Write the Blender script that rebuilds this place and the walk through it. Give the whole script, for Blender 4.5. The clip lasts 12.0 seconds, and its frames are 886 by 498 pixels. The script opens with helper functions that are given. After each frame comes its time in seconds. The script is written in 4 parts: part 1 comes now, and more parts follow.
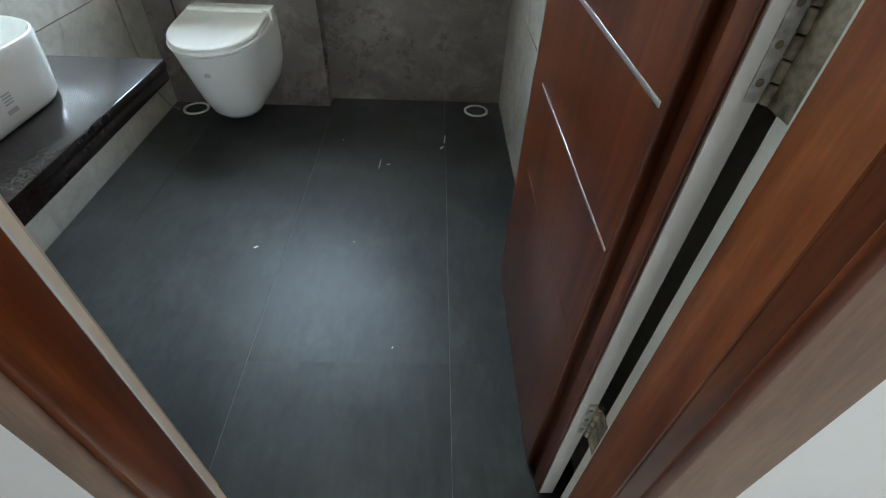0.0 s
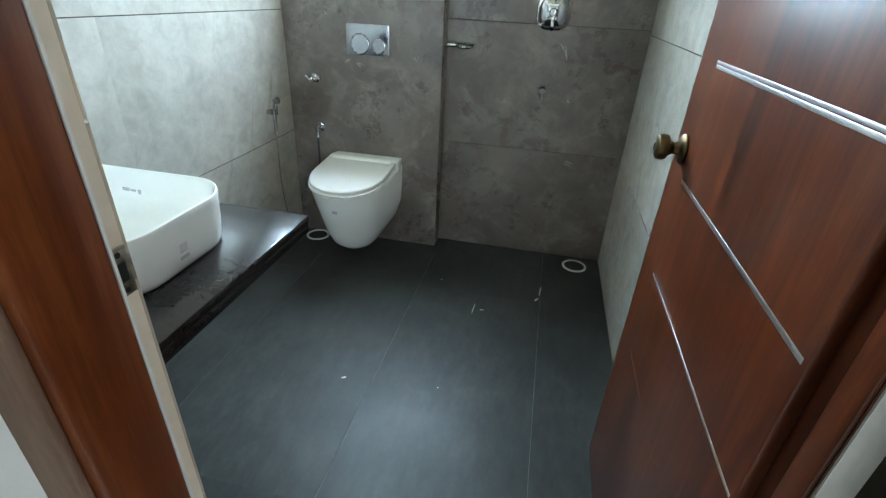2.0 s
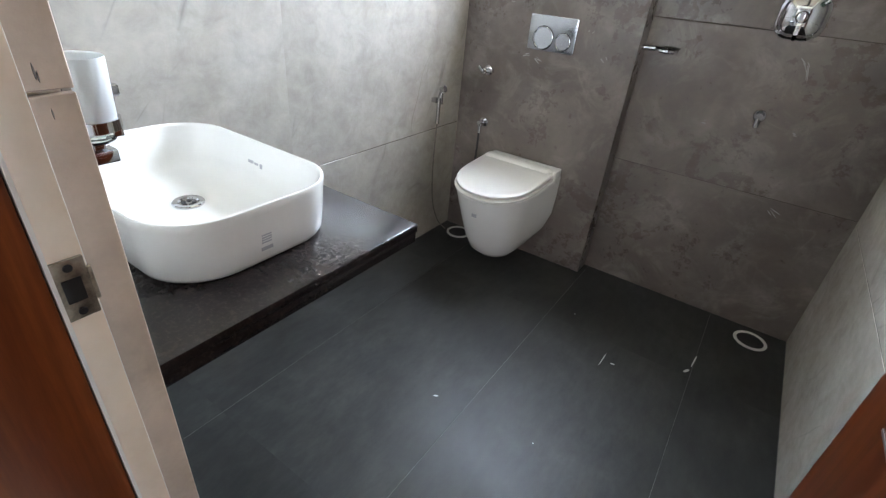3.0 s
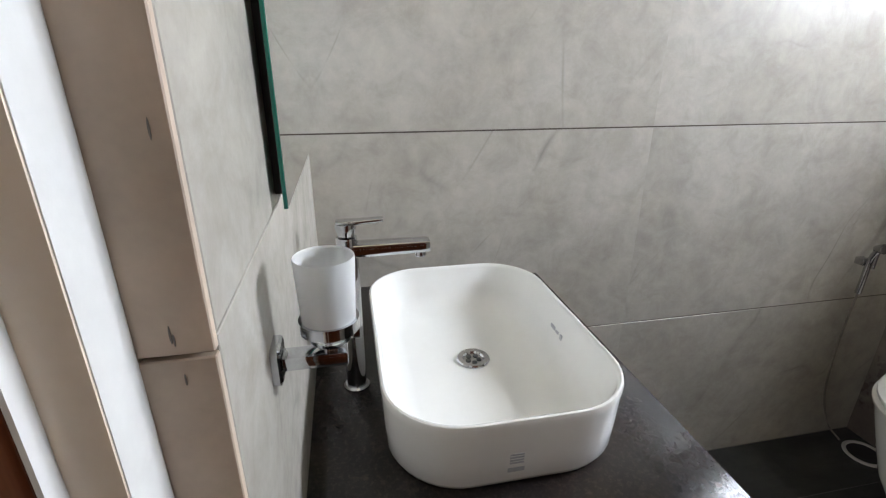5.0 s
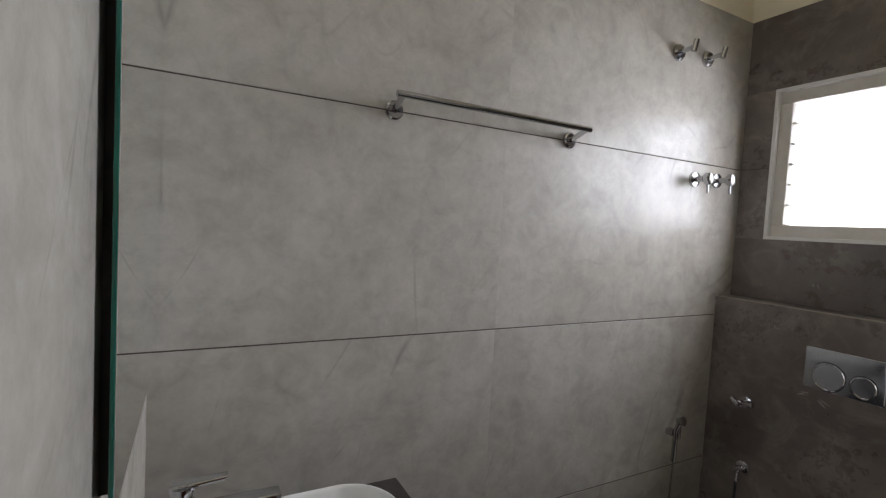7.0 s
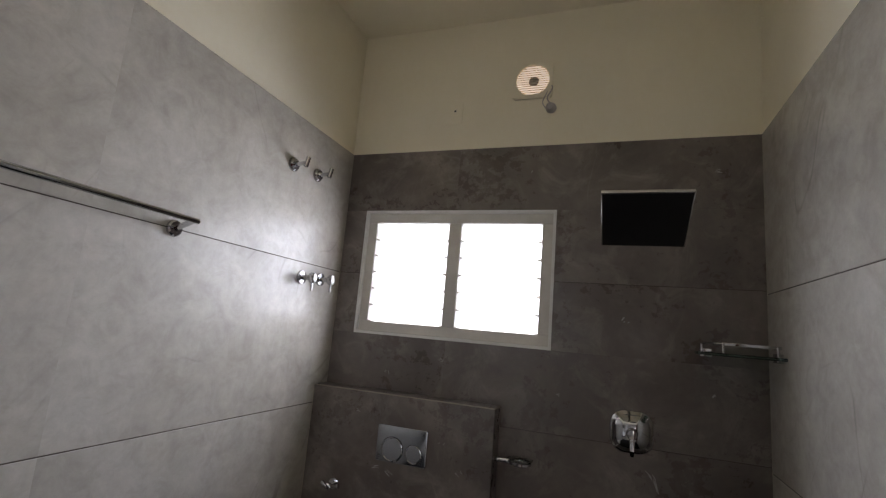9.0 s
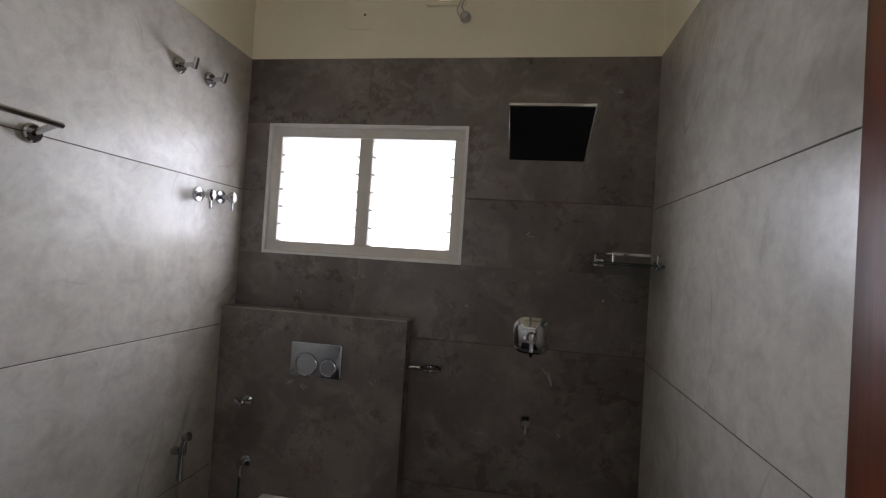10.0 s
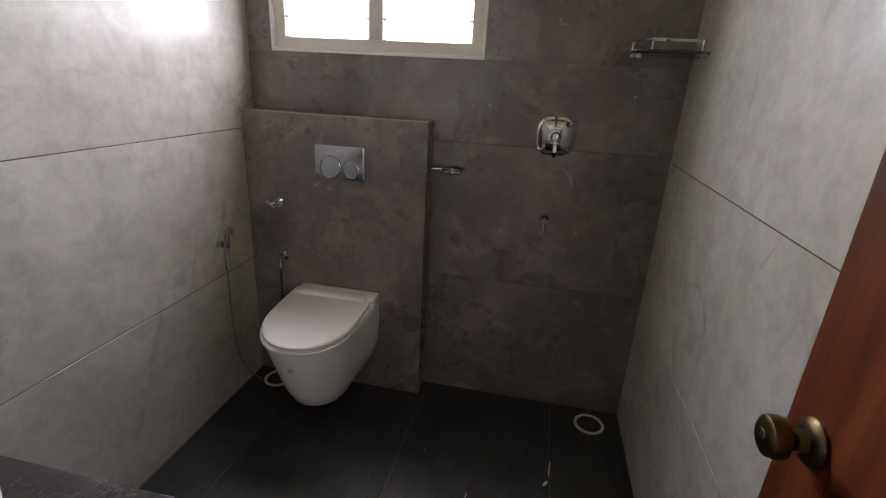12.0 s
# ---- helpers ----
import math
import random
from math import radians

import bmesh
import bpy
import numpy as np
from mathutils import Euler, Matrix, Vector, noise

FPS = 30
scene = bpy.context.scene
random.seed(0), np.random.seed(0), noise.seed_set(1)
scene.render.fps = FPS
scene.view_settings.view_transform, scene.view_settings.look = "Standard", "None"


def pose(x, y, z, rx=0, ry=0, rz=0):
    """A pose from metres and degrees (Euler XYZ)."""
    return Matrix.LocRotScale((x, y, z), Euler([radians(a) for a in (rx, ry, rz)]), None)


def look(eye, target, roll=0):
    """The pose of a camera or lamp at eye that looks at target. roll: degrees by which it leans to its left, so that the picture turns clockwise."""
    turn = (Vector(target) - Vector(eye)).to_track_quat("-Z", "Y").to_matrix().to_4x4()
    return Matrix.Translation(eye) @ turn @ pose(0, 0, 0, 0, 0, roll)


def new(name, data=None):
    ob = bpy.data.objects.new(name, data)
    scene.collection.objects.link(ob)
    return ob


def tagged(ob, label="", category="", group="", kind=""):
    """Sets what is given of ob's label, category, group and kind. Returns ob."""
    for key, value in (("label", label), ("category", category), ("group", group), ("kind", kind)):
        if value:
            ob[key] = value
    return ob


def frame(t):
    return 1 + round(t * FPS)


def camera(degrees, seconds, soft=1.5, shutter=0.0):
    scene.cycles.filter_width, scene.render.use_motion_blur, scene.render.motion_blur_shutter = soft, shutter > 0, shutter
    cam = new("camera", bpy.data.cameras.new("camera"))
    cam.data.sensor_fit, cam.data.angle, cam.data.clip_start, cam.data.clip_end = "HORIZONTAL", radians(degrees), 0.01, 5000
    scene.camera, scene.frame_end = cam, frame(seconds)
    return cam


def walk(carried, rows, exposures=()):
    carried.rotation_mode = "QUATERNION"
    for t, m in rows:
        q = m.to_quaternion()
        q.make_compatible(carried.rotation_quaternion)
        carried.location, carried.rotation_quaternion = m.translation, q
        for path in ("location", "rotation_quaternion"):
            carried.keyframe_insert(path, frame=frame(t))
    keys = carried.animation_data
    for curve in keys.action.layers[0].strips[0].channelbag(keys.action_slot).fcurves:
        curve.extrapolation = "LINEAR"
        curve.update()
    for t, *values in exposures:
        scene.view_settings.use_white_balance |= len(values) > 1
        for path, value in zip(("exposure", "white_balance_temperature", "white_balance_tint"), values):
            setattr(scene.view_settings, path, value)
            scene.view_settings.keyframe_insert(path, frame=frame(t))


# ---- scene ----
cam = camera(86.6, 12.0, soft=1.25)
PATH = [
    (0, (1.385, -0.132, 1.225), (1.447, 1.325, -0.145), 2.9),
    (0.5, (1.38, -0.142, 1.274), (1.433, 1.467, 0.087), 2.4),
    (1, (1.374, -0.147, 1.302), (1.347, 1.556, 0.253), 1.7),
    (1.5, (1.356, -0.14, 1.321), (1.228, 1.616, 0.372), 2.5),
    (2, (1.34, -0.085, 1.312), (1.008, 1.639, 0.353), 3.0),
    (2.5, (1.355, 0.055, 1.3), (0.738, 1.68, 0.31), 4.0),
    (2.7, (1.355, 0.104, 1.291), (0.617, 1.673, 0.294), 4.9),
    (4.3, (1.17, 0.366, 1.279), (-0.427, 1.113, 0.335), 2.0),
    (4.5, (1.16, 0.398, 1.3), (-0.519, 1.038, 0.422), 2.0),
    (5, (1.155, 0.401, 1.344), (-0.674, 0.777, 0.627), 0.2),
    (5.5, (1.152, 0.396, 1.4), (-0.746, 0.704, 0.85), -0.3),
    (6, (1.153, 0.401, 1.445), (-0.769, 0.767, 1.031), 0.6),
    (6.5, (1.168, 0.414, 1.472), (-0.724, 1.003, 1.202), 1.6),
    (7, (1.173, 0.399, 1.511), (-0.592, 1.334, 1.405), 3.1),
    (7.5, (1.172, 0.387, 1.54), (-0.403, 1.619, 1.583), 4.5),
    (7.7, (1.177, 0.386, 1.555), (-0.277, 1.754, 1.673), 4.8),
    (9.3, (1.249, 0.435, 1.573), (0.708, 2.335, 1.886), 4.4),
    (9.5, (1.251, 0.439, 1.568), (0.787, 2.368, 1.821), 3.9),
    (10, (1.262, 0.441, 1.546), (0.936, 2.414, 1.583), 3.6),
    (10.5, (1.274, 0.434, 1.521), (0.997, 2.403, 1.304), 3.5),
    (11, (1.285, 0.44, 1.492), (0.996, 2.381, 1.107), 3.5),
    (11.5, (1.279, 0.443, 1.47), (0.949, 2.336, 0.917), 3.2),
    (12, (1.273, 0.438, 1.441), (0.916, 2.286, 0.763), 3.1),
]
EXPOSURES = [(0, 0.48, 6250, 5), (1.0, 0.68, 6250, 5), (1.5, 0.68, 6100, 2), (2.0, 0.59, 6050, -1), (2.7, 0.63, 6450, 14), (4.5, 0.1, 7150, 18), (5.0, -0.26, 7250, 18), (5.5, -0.55, 7350, 19), (6.5, -1.04, 7350, 20), (7.5, -1.45, 7450, 23), (9.5, -1.45, 7250, 24), (10.5, -1.42, 7250, 24), (11.2, -1.12, 7350, 25), (12, -0.7, 7500, 26)]
walk(cam, [(t, look(eye, target, roll)) for t, eye, target, roll in PATH], EXPOSURES)

# ---- light ----
world = bpy.data.worlds.new("sky")
scene.world = world
world.use_nodes = True
wn = world.node_tree.nodes
sky = wn.new("ShaderNodeTexSky")
sky.sky_type, sky.sun_disc = "NISHITA", False
sky.sun_elevation, sky.sun_rotation = radians(40), radians(200)
world.node_tree.links.new(sky.outputs[0], wn["Background"].inputs[0])
wn["Background"].inputs[1].default_value = 0.1


def area_light(name, m, w, h, watts, colour):
    lamp = bpy.data.lights.new(name, "AREA")
    lamp.shape, lamp.size, lamp.size_y = "RECTANGLE", w, h
    lamp.energy, lamp.color = watts, colour
    ob = new(name, lamp)
    ob.matrix_world = m
    return ob


# the bathroom window's sky light, and an added unseen fill lamp outside the door
area_light("window_daylight", look((0.567, 2.66, 1.89), (0.567, 1.22, 1.36)), 0.95, 0.62, 147, (0.67, 0.83, 1.0))
area_light("outer_room_daylight", look((2.4, -2.79, 1.5), (0.9, 2.3, 1.0)), 1.2, 1.5, 21, (0.97, 0.975, 1.0))


# ---- materials ----
def mat(name, rough=0.5, metal=0.0):
    m = bpy.data.materials.new(name)
    m.use_nodes = True
    b = m.node_tree.nodes["Principled BSDF"]
    b.inputs["Roughness"].default_value, b.inputs["Metallic"].default_value = rough, metal
    return m, m.node_tree, b


def mix_node(tree, a, b, fac, blend="MIX"):
    n = tree.nodes.new("ShaderNodeMix")
    n.data_type, n.blend_type = "RGBA", blend
    for socket, v in ((n.inputs[0], fac), (n.inputs[6], a), (n.inputs[7], b)):
        if hasattr(v, "links"):
            tree.links.new(v, socket)
        elif isinstance(v, tuple):
            socket.default_value = (*v, 1) if len(v) == 3 else v
        else:
            socket.default_value = v
    return n.outputs[2]


def noise_node(tree, scale, detail=4, rough=0.6, stretch=(1, 1, 1), distort=0.0, shift=None):
    co = tree.nodes.new("ShaderNodeTexCoord")
    mp = tree.nodes.new("ShaderNodeMapping")
    mp.inputs["Scale"].default_value = stretch
    tree.links.new(co.outputs["Object"], mp.inputs[0])
    if shift is not None:
        tree.links.new(shift, mp.inputs["Location"])
    n = tree.nodes.new("ShaderNodeTexNoise")
    n.inputs["Scale"].default_value, n.inputs["Detail"].default_value = scale, detail
    n.inputs["Roughness"].default_value, n.inputs["Distortion"].default_value = rough, distort
    tree.links.new(mp.outputs[0], n.inputs["Vector"])
    return n.outputs["Fac"]


def ramp(tree, fac, stops):
    n = tree.nodes.new("ShaderNodeValToRGB")
    while len(n.color_ramp.elements) < len(stops):
        n.color_ramp.elements.new(0.5)
    for e, (p, c) in zip(n.color_ramp.elements, stops):
        e.position, e.color = p, (*c, 1)
    tree.links.new(fac, n.inputs[0])
    return n.outputs[0]


def bump(tree, b, height, strength, dist=0.002):
    n = tree.nodes.new("ShaderNodeBump")
    n.inputs["Strength"].default_value, n.inputs["Distance"].default_value = strength, dist
    tree.links.new(height, n.inputs["Height"])
    tree.links.new(n.outputs[0], b.inputs["Normal"])


def grey(v):
    return (v, v, v)


def stone(name, dark, mid, light, rough, vein, vein_amount, spread=0.06, fleck=0.0, contrast=0.45, gloss=0.5, relief=(0.06, 0.0005), streak=(1, 1, 1), worn=0.0, strokes=None):
    """Porcelain stone tile: clouds, fine grain, thin veins, each tile a little different."""
    m, t, b = mat(name, rough)
    rnd = t.nodes.new("ShaderNodeObjectInfo").outputs["Random"]
    mul = t.nodes.new("ShaderNodeMath")
    mul.operation = "MULTIPLY"
    mul.inputs[1].default_value = 37.0
    t.links.new(rnd, mul.inputs[0])
    cloud = noise_node(t, 2.6, 7, 0.62, distort=0.5, shift=mul.outputs[0])
    grain = noise_node(t, 26, 8, 0.72, streak, shift=mul.outputs[0])
    col = ramp(t, cloud, [(0.3, dark), (0.52, mid), (0.72, light)])
    col = mix_node(t, col, ramp(t, grain, [(0.32, grey(0.36)), (0.7, grey(0.66))]), contrast, "OVERLAY")
    if fleck:
        spots = ramp(t, noise_node(t, 5.5, 9, 0.70, distort=0.7, shift=mul.outputs[0]), [(0.50, grey(0)), (0.76, grey(fleck))])
        col = mix_node(t, col, vein, spots)
        smears = ramp(t, noise_node(t, 4.0, 6, 0.62, (1, 1, 0.7), 0.4, mul.outputs[0]), [(0.25, grey(0.86)), (0.65, grey(1.03))])
        col = mix_node(t, col, smears, 1.0, "MULTIPLY")
    crack = noise_node(t, 1.5, 2.2, 0.45, (1, 0.7, 0.8), 0.7, mul.outputs[0])
    line = ramp(t, crack, [(0.494, grey(0)), (0.5, grey(1)), (0.506, grey(0))])
    patch = ramp(t, noise_node(t, 3.1, 2, shift=mul.outputs[0]), [(0.48, grey(0)), (0.68, grey(vein_amount))])
    fac = mix_node(t, line, patch, 1.0, "MULTIPLY")
    col = mix_node(t, col, vein, fac)
    if strokes:
        mottle = ramp(t, noise_node(t, 11, 7, 0.68, distort=0.6, shift=mul.outputs[0]), [(0.34, (0.86, 0.85, 0.84)), (0.52, grey(0.98)), (0.68, (1.05, 1.045, 1.035))])
        col = mix_node(t, col, mottle, 1.0, "MULTIPLY")
        # slanting hairline veins that come and go
        co = t.nodes.new("ShaderNodeTexCoord")
        for turn, along in ((-36, 2.2), (-24, 1.7)):
            mp = t.nodes.new("ShaderNodeMapping")
            mp.vector_type = "TEXTURE"
            mp.inputs["Rotation"].default_value = (0, 0, radians(turn))
            mp.inputs["Scale"].default_value = (0.30, along, 0.9)
            t.links.new(co.outputs["Object"], mp.inputs[0])
            t.links.new(mul.outputs[0], mp.inputs["Location"])
            n = t.nodes.new("ShaderNodeTexNoise")
            n.inputs["Scale"].default_value, n.inputs["Detail"].default_value = 1.0, 1.6
            n.inputs["Roughness"].default_value, n.inputs["Distortion"].default_value = 0.45, 0.0
            t.links.new(mp.outputs[0], n.inputs["Vector"])
            hair = ramp(t, n.outputs["Fac"], [(0.4955, grey(0)), (0.5, grey(1)), (0.506, grey(0))])
            where = ramp(t, noise_node(t, 3.7 if turn < -20 else 5.1, 3, 0.6, shift=mul.outputs[0]), [(0.57, grey(0)), (0.70, grey(strokes))])
            col = mix_node(t, col, vein, mix_node(t, hair, where, 1.0, "MULTIPLY"))
    vary = ramp(t, rnd, [(0, grey(1 - spread)), (1, grey(1))])
    col = mix_node(t, col, vary, 1.0, "MULTIPLY")
    t.links.new(col, b.inputs["Base Color"])
    r = ramp(t, grain, [(0.3, grey(rough - 0.02)), (0.75, grey(rough + 0.03))])
    haze = ramp(t, noise_node(t, 3.6, 6, 0.65, distort=0.4, shift=mul.outputs[0]), [(0.35, grey(1 - worn)), (0.65, grey(1))])
    t.links.new(mix_node(t, r, haze, 1.0, "MULTIPLY"), b.inputs["Roughness"])
    b.inputs["Specular IOR Level"].default_value = gloss
    bump(t, b, grain, *relief)
    return m


LIGHT_TILE = stone("light_stone_tile", (0.424, 0.389, 0.340), (0.484, 0.447, 0.394), (0.544, 0.506, 0.451), 0.23, (0.20, 0.19, 0.165), 0.5, contrast=0.25, gloss=0.72, relief=(0.06, 0.0005), strokes=0.45)
DARK_TILE = stone("dark_stone_tile", (0.100, 0.080, 0.070), (0.151, 0.123, 0.108), (0.228, 0.193, 0.173), 0.31, (0.36, 0.325, 0.295), 0.22, fleck=0.6, contrast=0.26, gloss=0.52, worn=0.15)
FLOOR_TILE = stone("charcoal_floor_tile", (0.023, 0.0225, 0.021), (0.034, 0.0335, 0.0313), (0.049, 0.048, 0.045), 0.50, (0.10, 0.10, 0.10), 0.0, contrast=0.9, gloss=0.23, worn=0.34, relief=(0.5, 0.0016), streak=(1.0, 0.35, 1.0))
CREAM_TILE = stone("cream_outer_floor_tile", (0.74, 0.68, 0.57), (0.80, 0.74, 0.63), (0.85, 0.80, 0.70), 0.25, (0.5, 0.45, 0.38), 0.3)


def plain(name, col, rough, metal=0.0, vary=0.10, scale=9, relief=0.1, dist=0.001, fine=60):
    m, t, b = mat(name, rough, metal)
    lo, hi = tuple(c * (1 - vary) for c in col), tuple(min(1, c * (1 + vary)) for c in col)
    big = ramp(t, noise_node(t, scale, 5), [(0.3, lo), (0.7, hi)])
    small = noise_node(t, fine, 4)
    col2 = mix_node(t, big, ramp(t, small, [(0.3, grey(0.46)), (0.7, grey(0.54))]), 0.5, "OVERLAY")
    t.links.new(col2, b.inputs["Base Color"])
    if relief:
        bump(t, b, small, relief, dist)
    return m


GROUT = plain("dark_grout", (0.075, 0.058, 0.046), 0.9)
GROUT_PALE = plain("pale_grout", (0.14, 0.14, 0.132), 0.9, vary=0.5, scale=6)
CREAM_PAINT = plain("cream_wall_paint", (0.86, 0.785, 0.615), 0.7, vary=0.04, scale=2, relief=0.25)
WHITE_PAINT = plain("white_wall_paint", (0.78, 0.78, 0.77), 0.6, vary=0.03, scale=2, relief=0.2)
PRIMER = plain("white_primer", (0.74, 0.73, 0.70), 0.45, vary=0.07, scale=14, relief=0.3)
# The stained reveal is cream; doorway shade is part of this tan.
REVEAL_TILE = plain("tan_stained_shaded_reveal", (0.50, 0.385, 0.295), 0.5, vary=0.25, scale=7, relief=0.2)
RAW_WOOD = plain("pale_sealed_timber", (0.84, 0.70, 0.56), 0.55, vary=0.12, scale=6, relief=0.2)
CERAMIC = plain("white_ceramic", (0.83, 0.82, 0.79), 0.07, vary=0.015, scale=3, relief=0)
SEAT_PLASTIC = plain("white_seat_plastic", (0.80, 0.78, 0.74), 0.2, vary=0.02, scale=3, relief=0)
PVC = plain("white_pvc", (0.52, 0.51, 0.47), 0.4, vary=0.08)
# Also paints the shade inside holes and gaps.
BLACK = plain("black_plastic_and_hollows", (0.012, 0.012, 0.012), 0.4)
GREY_PRINT = plain("grey_print", (0.42, 0.42, 0.44), 0.5)
CHROME = plain("chrome", (0.54, 0.55, 0.57), 0.06, 1.0, vary=0.02, relief=0)
SATIN = plain("satin_chrome", (0.55, 0.58, 0.63), 0.15, 1.0, vary=0.05, relief=0)
# Chrome with the dark room it reflects put into its colour.
DIM_CHROME = plain("dark_mirroring_chrome", (0.20, 0.20, 0.21), 0.12, 1.0, vary=0.05, relief=0)
BRASS = plain("antique_brass", (0.13, 0.092, 0.045), 0.33, 1.0, vary=0.35, scale=40)
WORN_METAL = plain("paint_spotted_hinge_steel", (0.30, 0.26, 0.20), 0.45, 0.8, vary=0.55, scale=60, relief=0.5)
PAINTED_STEEL = plain("white_smeared_steel", (0.52, 0.52, 0.50), 0.5, 0.2, vary=0.45, scale=55, relief=0.4)
STRIP_METAL = plain("brushed_aluminium_strip", (0.78, 0.76, 0.76), 0.32, 1.0, vary=0.08, scale=30)
WINDOW_PAINT = plain("off_white_window_paint", (0.62, 0.585, 0.53), 0.45, vary=0.06, scale=10)
DARK_HOSE = plain("dark_braided_hose", (0.06, 0.06, 0.065), 0.4, 0.5, vary=0.3, scale=80)
HOSE_GREY = plain("grey_brown_hose", (0.17, 0.15, 0.13), 0.45, vary=0.2, scale=60)
WIRE = plain("grey_cable", (0.42, 0.38, 0.36), 0.5)
EDGE = plain("pale_tile_edge", (0.36, 0.32, 0.26), 0.6)
SCUFF_GREY = plain("grey_smear", (0.36, 0.35, 0.34), 0.7)
SCUFF = plain("white_paint_drip", (0.62, 0.62, 0.60), 0.7)

m, t, b = mat("black_granite", 0.09)
speck = ramp(t, noise_node(t, 120, 3, 0.8), [(0.50, (0.017, 0.015, 0.0155)), (0.80, (0.040, 0.034, 0.033))])
cloudy = ramp(t, noise_node(t, 9, 6, 0.7), [(0.35, (0.72, 0.68, 0.66)), (0.7, (1.25, 1.08, 0.98))])
flakes = ramp(t, noise_node(t, 34, 5, 0.72, distort=0.6), [(0.56, grey(0)), (0.74, grey(0.4))])
stone_col = mix_node(t, mix_node(t, speck, cloudy, 1.0, "MULTIPLY"), (0.062, 0.042, 0.036), flakes)
t.links.new(stone_col, b.inputs["Base Color"])
t.links.new(ramp(t, noise_node(t, 40, 4), [(0.3, grey(0.13)), (0.7, grey(0.18))]), b.inputs["Roughness"])
b.inputs["Specular IOR Level"].default_value = 0.32
GRANITE = m


def timber(name, deep, mid, warm, rough, stretch):
    m, t, b = mat(name, rough)
    wave = noise_node(t, 3.2, 6, 0.6, stretch, 1.1)
    fibre = noise_node(t, 34, 5, 0.7, stretch)
    col = ramp(t, wave, [(0.28, deep), (0.5, mid), (0.74, warm)])
    col = mix_node(t, col, ramp(t, fibre, [(0.3, grey(0.3)), (0.7, grey(0.66))]), 0.5, "OVERLAY")
    # dark figure: long smoky streaks and a few knots
    streaks = ramp(t, noise_node(t, 1.6, 5, 0.62, stretch, 1.8), [(0.33, grey(0.52)), (0.52, grey(1.0))])
    knots = ramp(t, noise_node(t, 4.2, 3, 0.5, (1, 1, 0.55), 0.4), [(0.27, grey(0.45)), (0.40, grey(1.0))])
    col = mix_node(t, mix_node(t, col, streaks, 0.7, "MULTIPLY"), knots, 0.8, "MULTIPLY")
    t.links.new(col, b.inputs["Base Color"])
    b.inputs["Coat Weight"].default_value, b.inputs["Coat Roughness"].default_value = 0.12, 0.16
    b.inputs["Specular IOR Level"].default_value = 0.35
    bump(t, b, fibre, 0.05, 0.0006)
    return m


DOOR_WOOD = timber("polished_red_brown_timber", (0.042, 0.0074, 0.0025), (0.096, 0.0205, 0.0058), (0.172, 0.0440, 0.0122), 0.30, (6, 6, 0.45))
FRAME_WOOD = timber("varnished_brown_timber", (0.075, 0.0155, 0.005), (0.150, 0.037, 0.0105), (0.262, 0.081, 0.0235), 0.30, (5, 5, 0.4))
TRIM_WOOD = timber("dull_brown_timber", (0.14, 0.080, 0.054), (0.20, 0.120, 0.083), (0.27, 0.17, 0.12), 0.42, (4, 4, 0.5))

m, t, b = mat("mirror_silver", 0.01, 1.0)
b.inputs["Base Color"].default_value = (0.9, 0.93, 0.91, 1)
MIRROR = m


def glass(name, col, rough):
    m, t, b = mat(name, rough)
    b.inputs["Base Color"].default_value = (*col, 1)
    b.inputs["Transmission Weight"].default_value, b.inputs["IOR"].default_value = 1.0, 1.45
    return m


CLEAR_GLASS = glass("clear_glass", (0.93, 0.98, 0.96), 0.01)
GREEN_GLASS = plain("green_glass_edge", (0.015, 0.16, 0.12), 0.08, vary=0.15, relief=0)
SHELF_GLASS = glass("pale_green_glass", (0.55, 0.82, 0.72), 0.02)
LOUVRE_GLASS = glass("frosted_louvre_glass", (0.98, 0.98, 0.98), 0.35)
m, t, b = mat("frosted_tumbler_glass", 0.5)
b.inputs["Base Color"].default_value = (0.93, 0.94, 0.93, 1)
b.inputs["Transmission Weight"].default_value = 0.5
FROSTED = m
m, t, b = mat("bright_hazy_sky", 1.0)
b.inputs["Base Color"].default_value = (0.8, 0.8, 0.8, 1)
b.inputs["Emission Color"].default_value, b.inputs["Emission Strength"].default_value = (1, 1, 1, 1), 3.0
BACKDROP = m


# ---- mesh tools ----
def mesh_ob(name, bm, material, parent=None, label="", smooth=None):
    me = bpy.data.meshes.new(name)
    bmesh.ops.recalc_face_normals(bm, faces=bm.faces[:])
    if smooth is not None:
        for e in bm.edges:
            e.smooth = len(e.link_faces) == 2 and e.calc_face_angle(0) < radians(smooth)
        for f in bm.faces:
            f.smooth = True
    bm.to_mesh(me)
    bm.free()
    for mm in (material if isinstance(material, (list, tuple)) else [material]):
        me.materials.append(mm)
    ob = new(name, me)
    if parent is not None:
        ob.parent = parent
        ob.matrix_parent_inverse = parent.matrix_basis.inverted()
    if label:
        ob["label"] = label
    return ob


def part(name, bm, material, parent, label="", smooth=35):
    return mesh_ob(name, bm, material, parent, label, smooth)


def empty(name, at, label, category, group="", kind=""):
    ob = new(name)
    ob.empty_display_size = 0.05
    ob.matrix_basis = Matrix.Translation(at)
    return tagged(ob, label, category, group, kind)


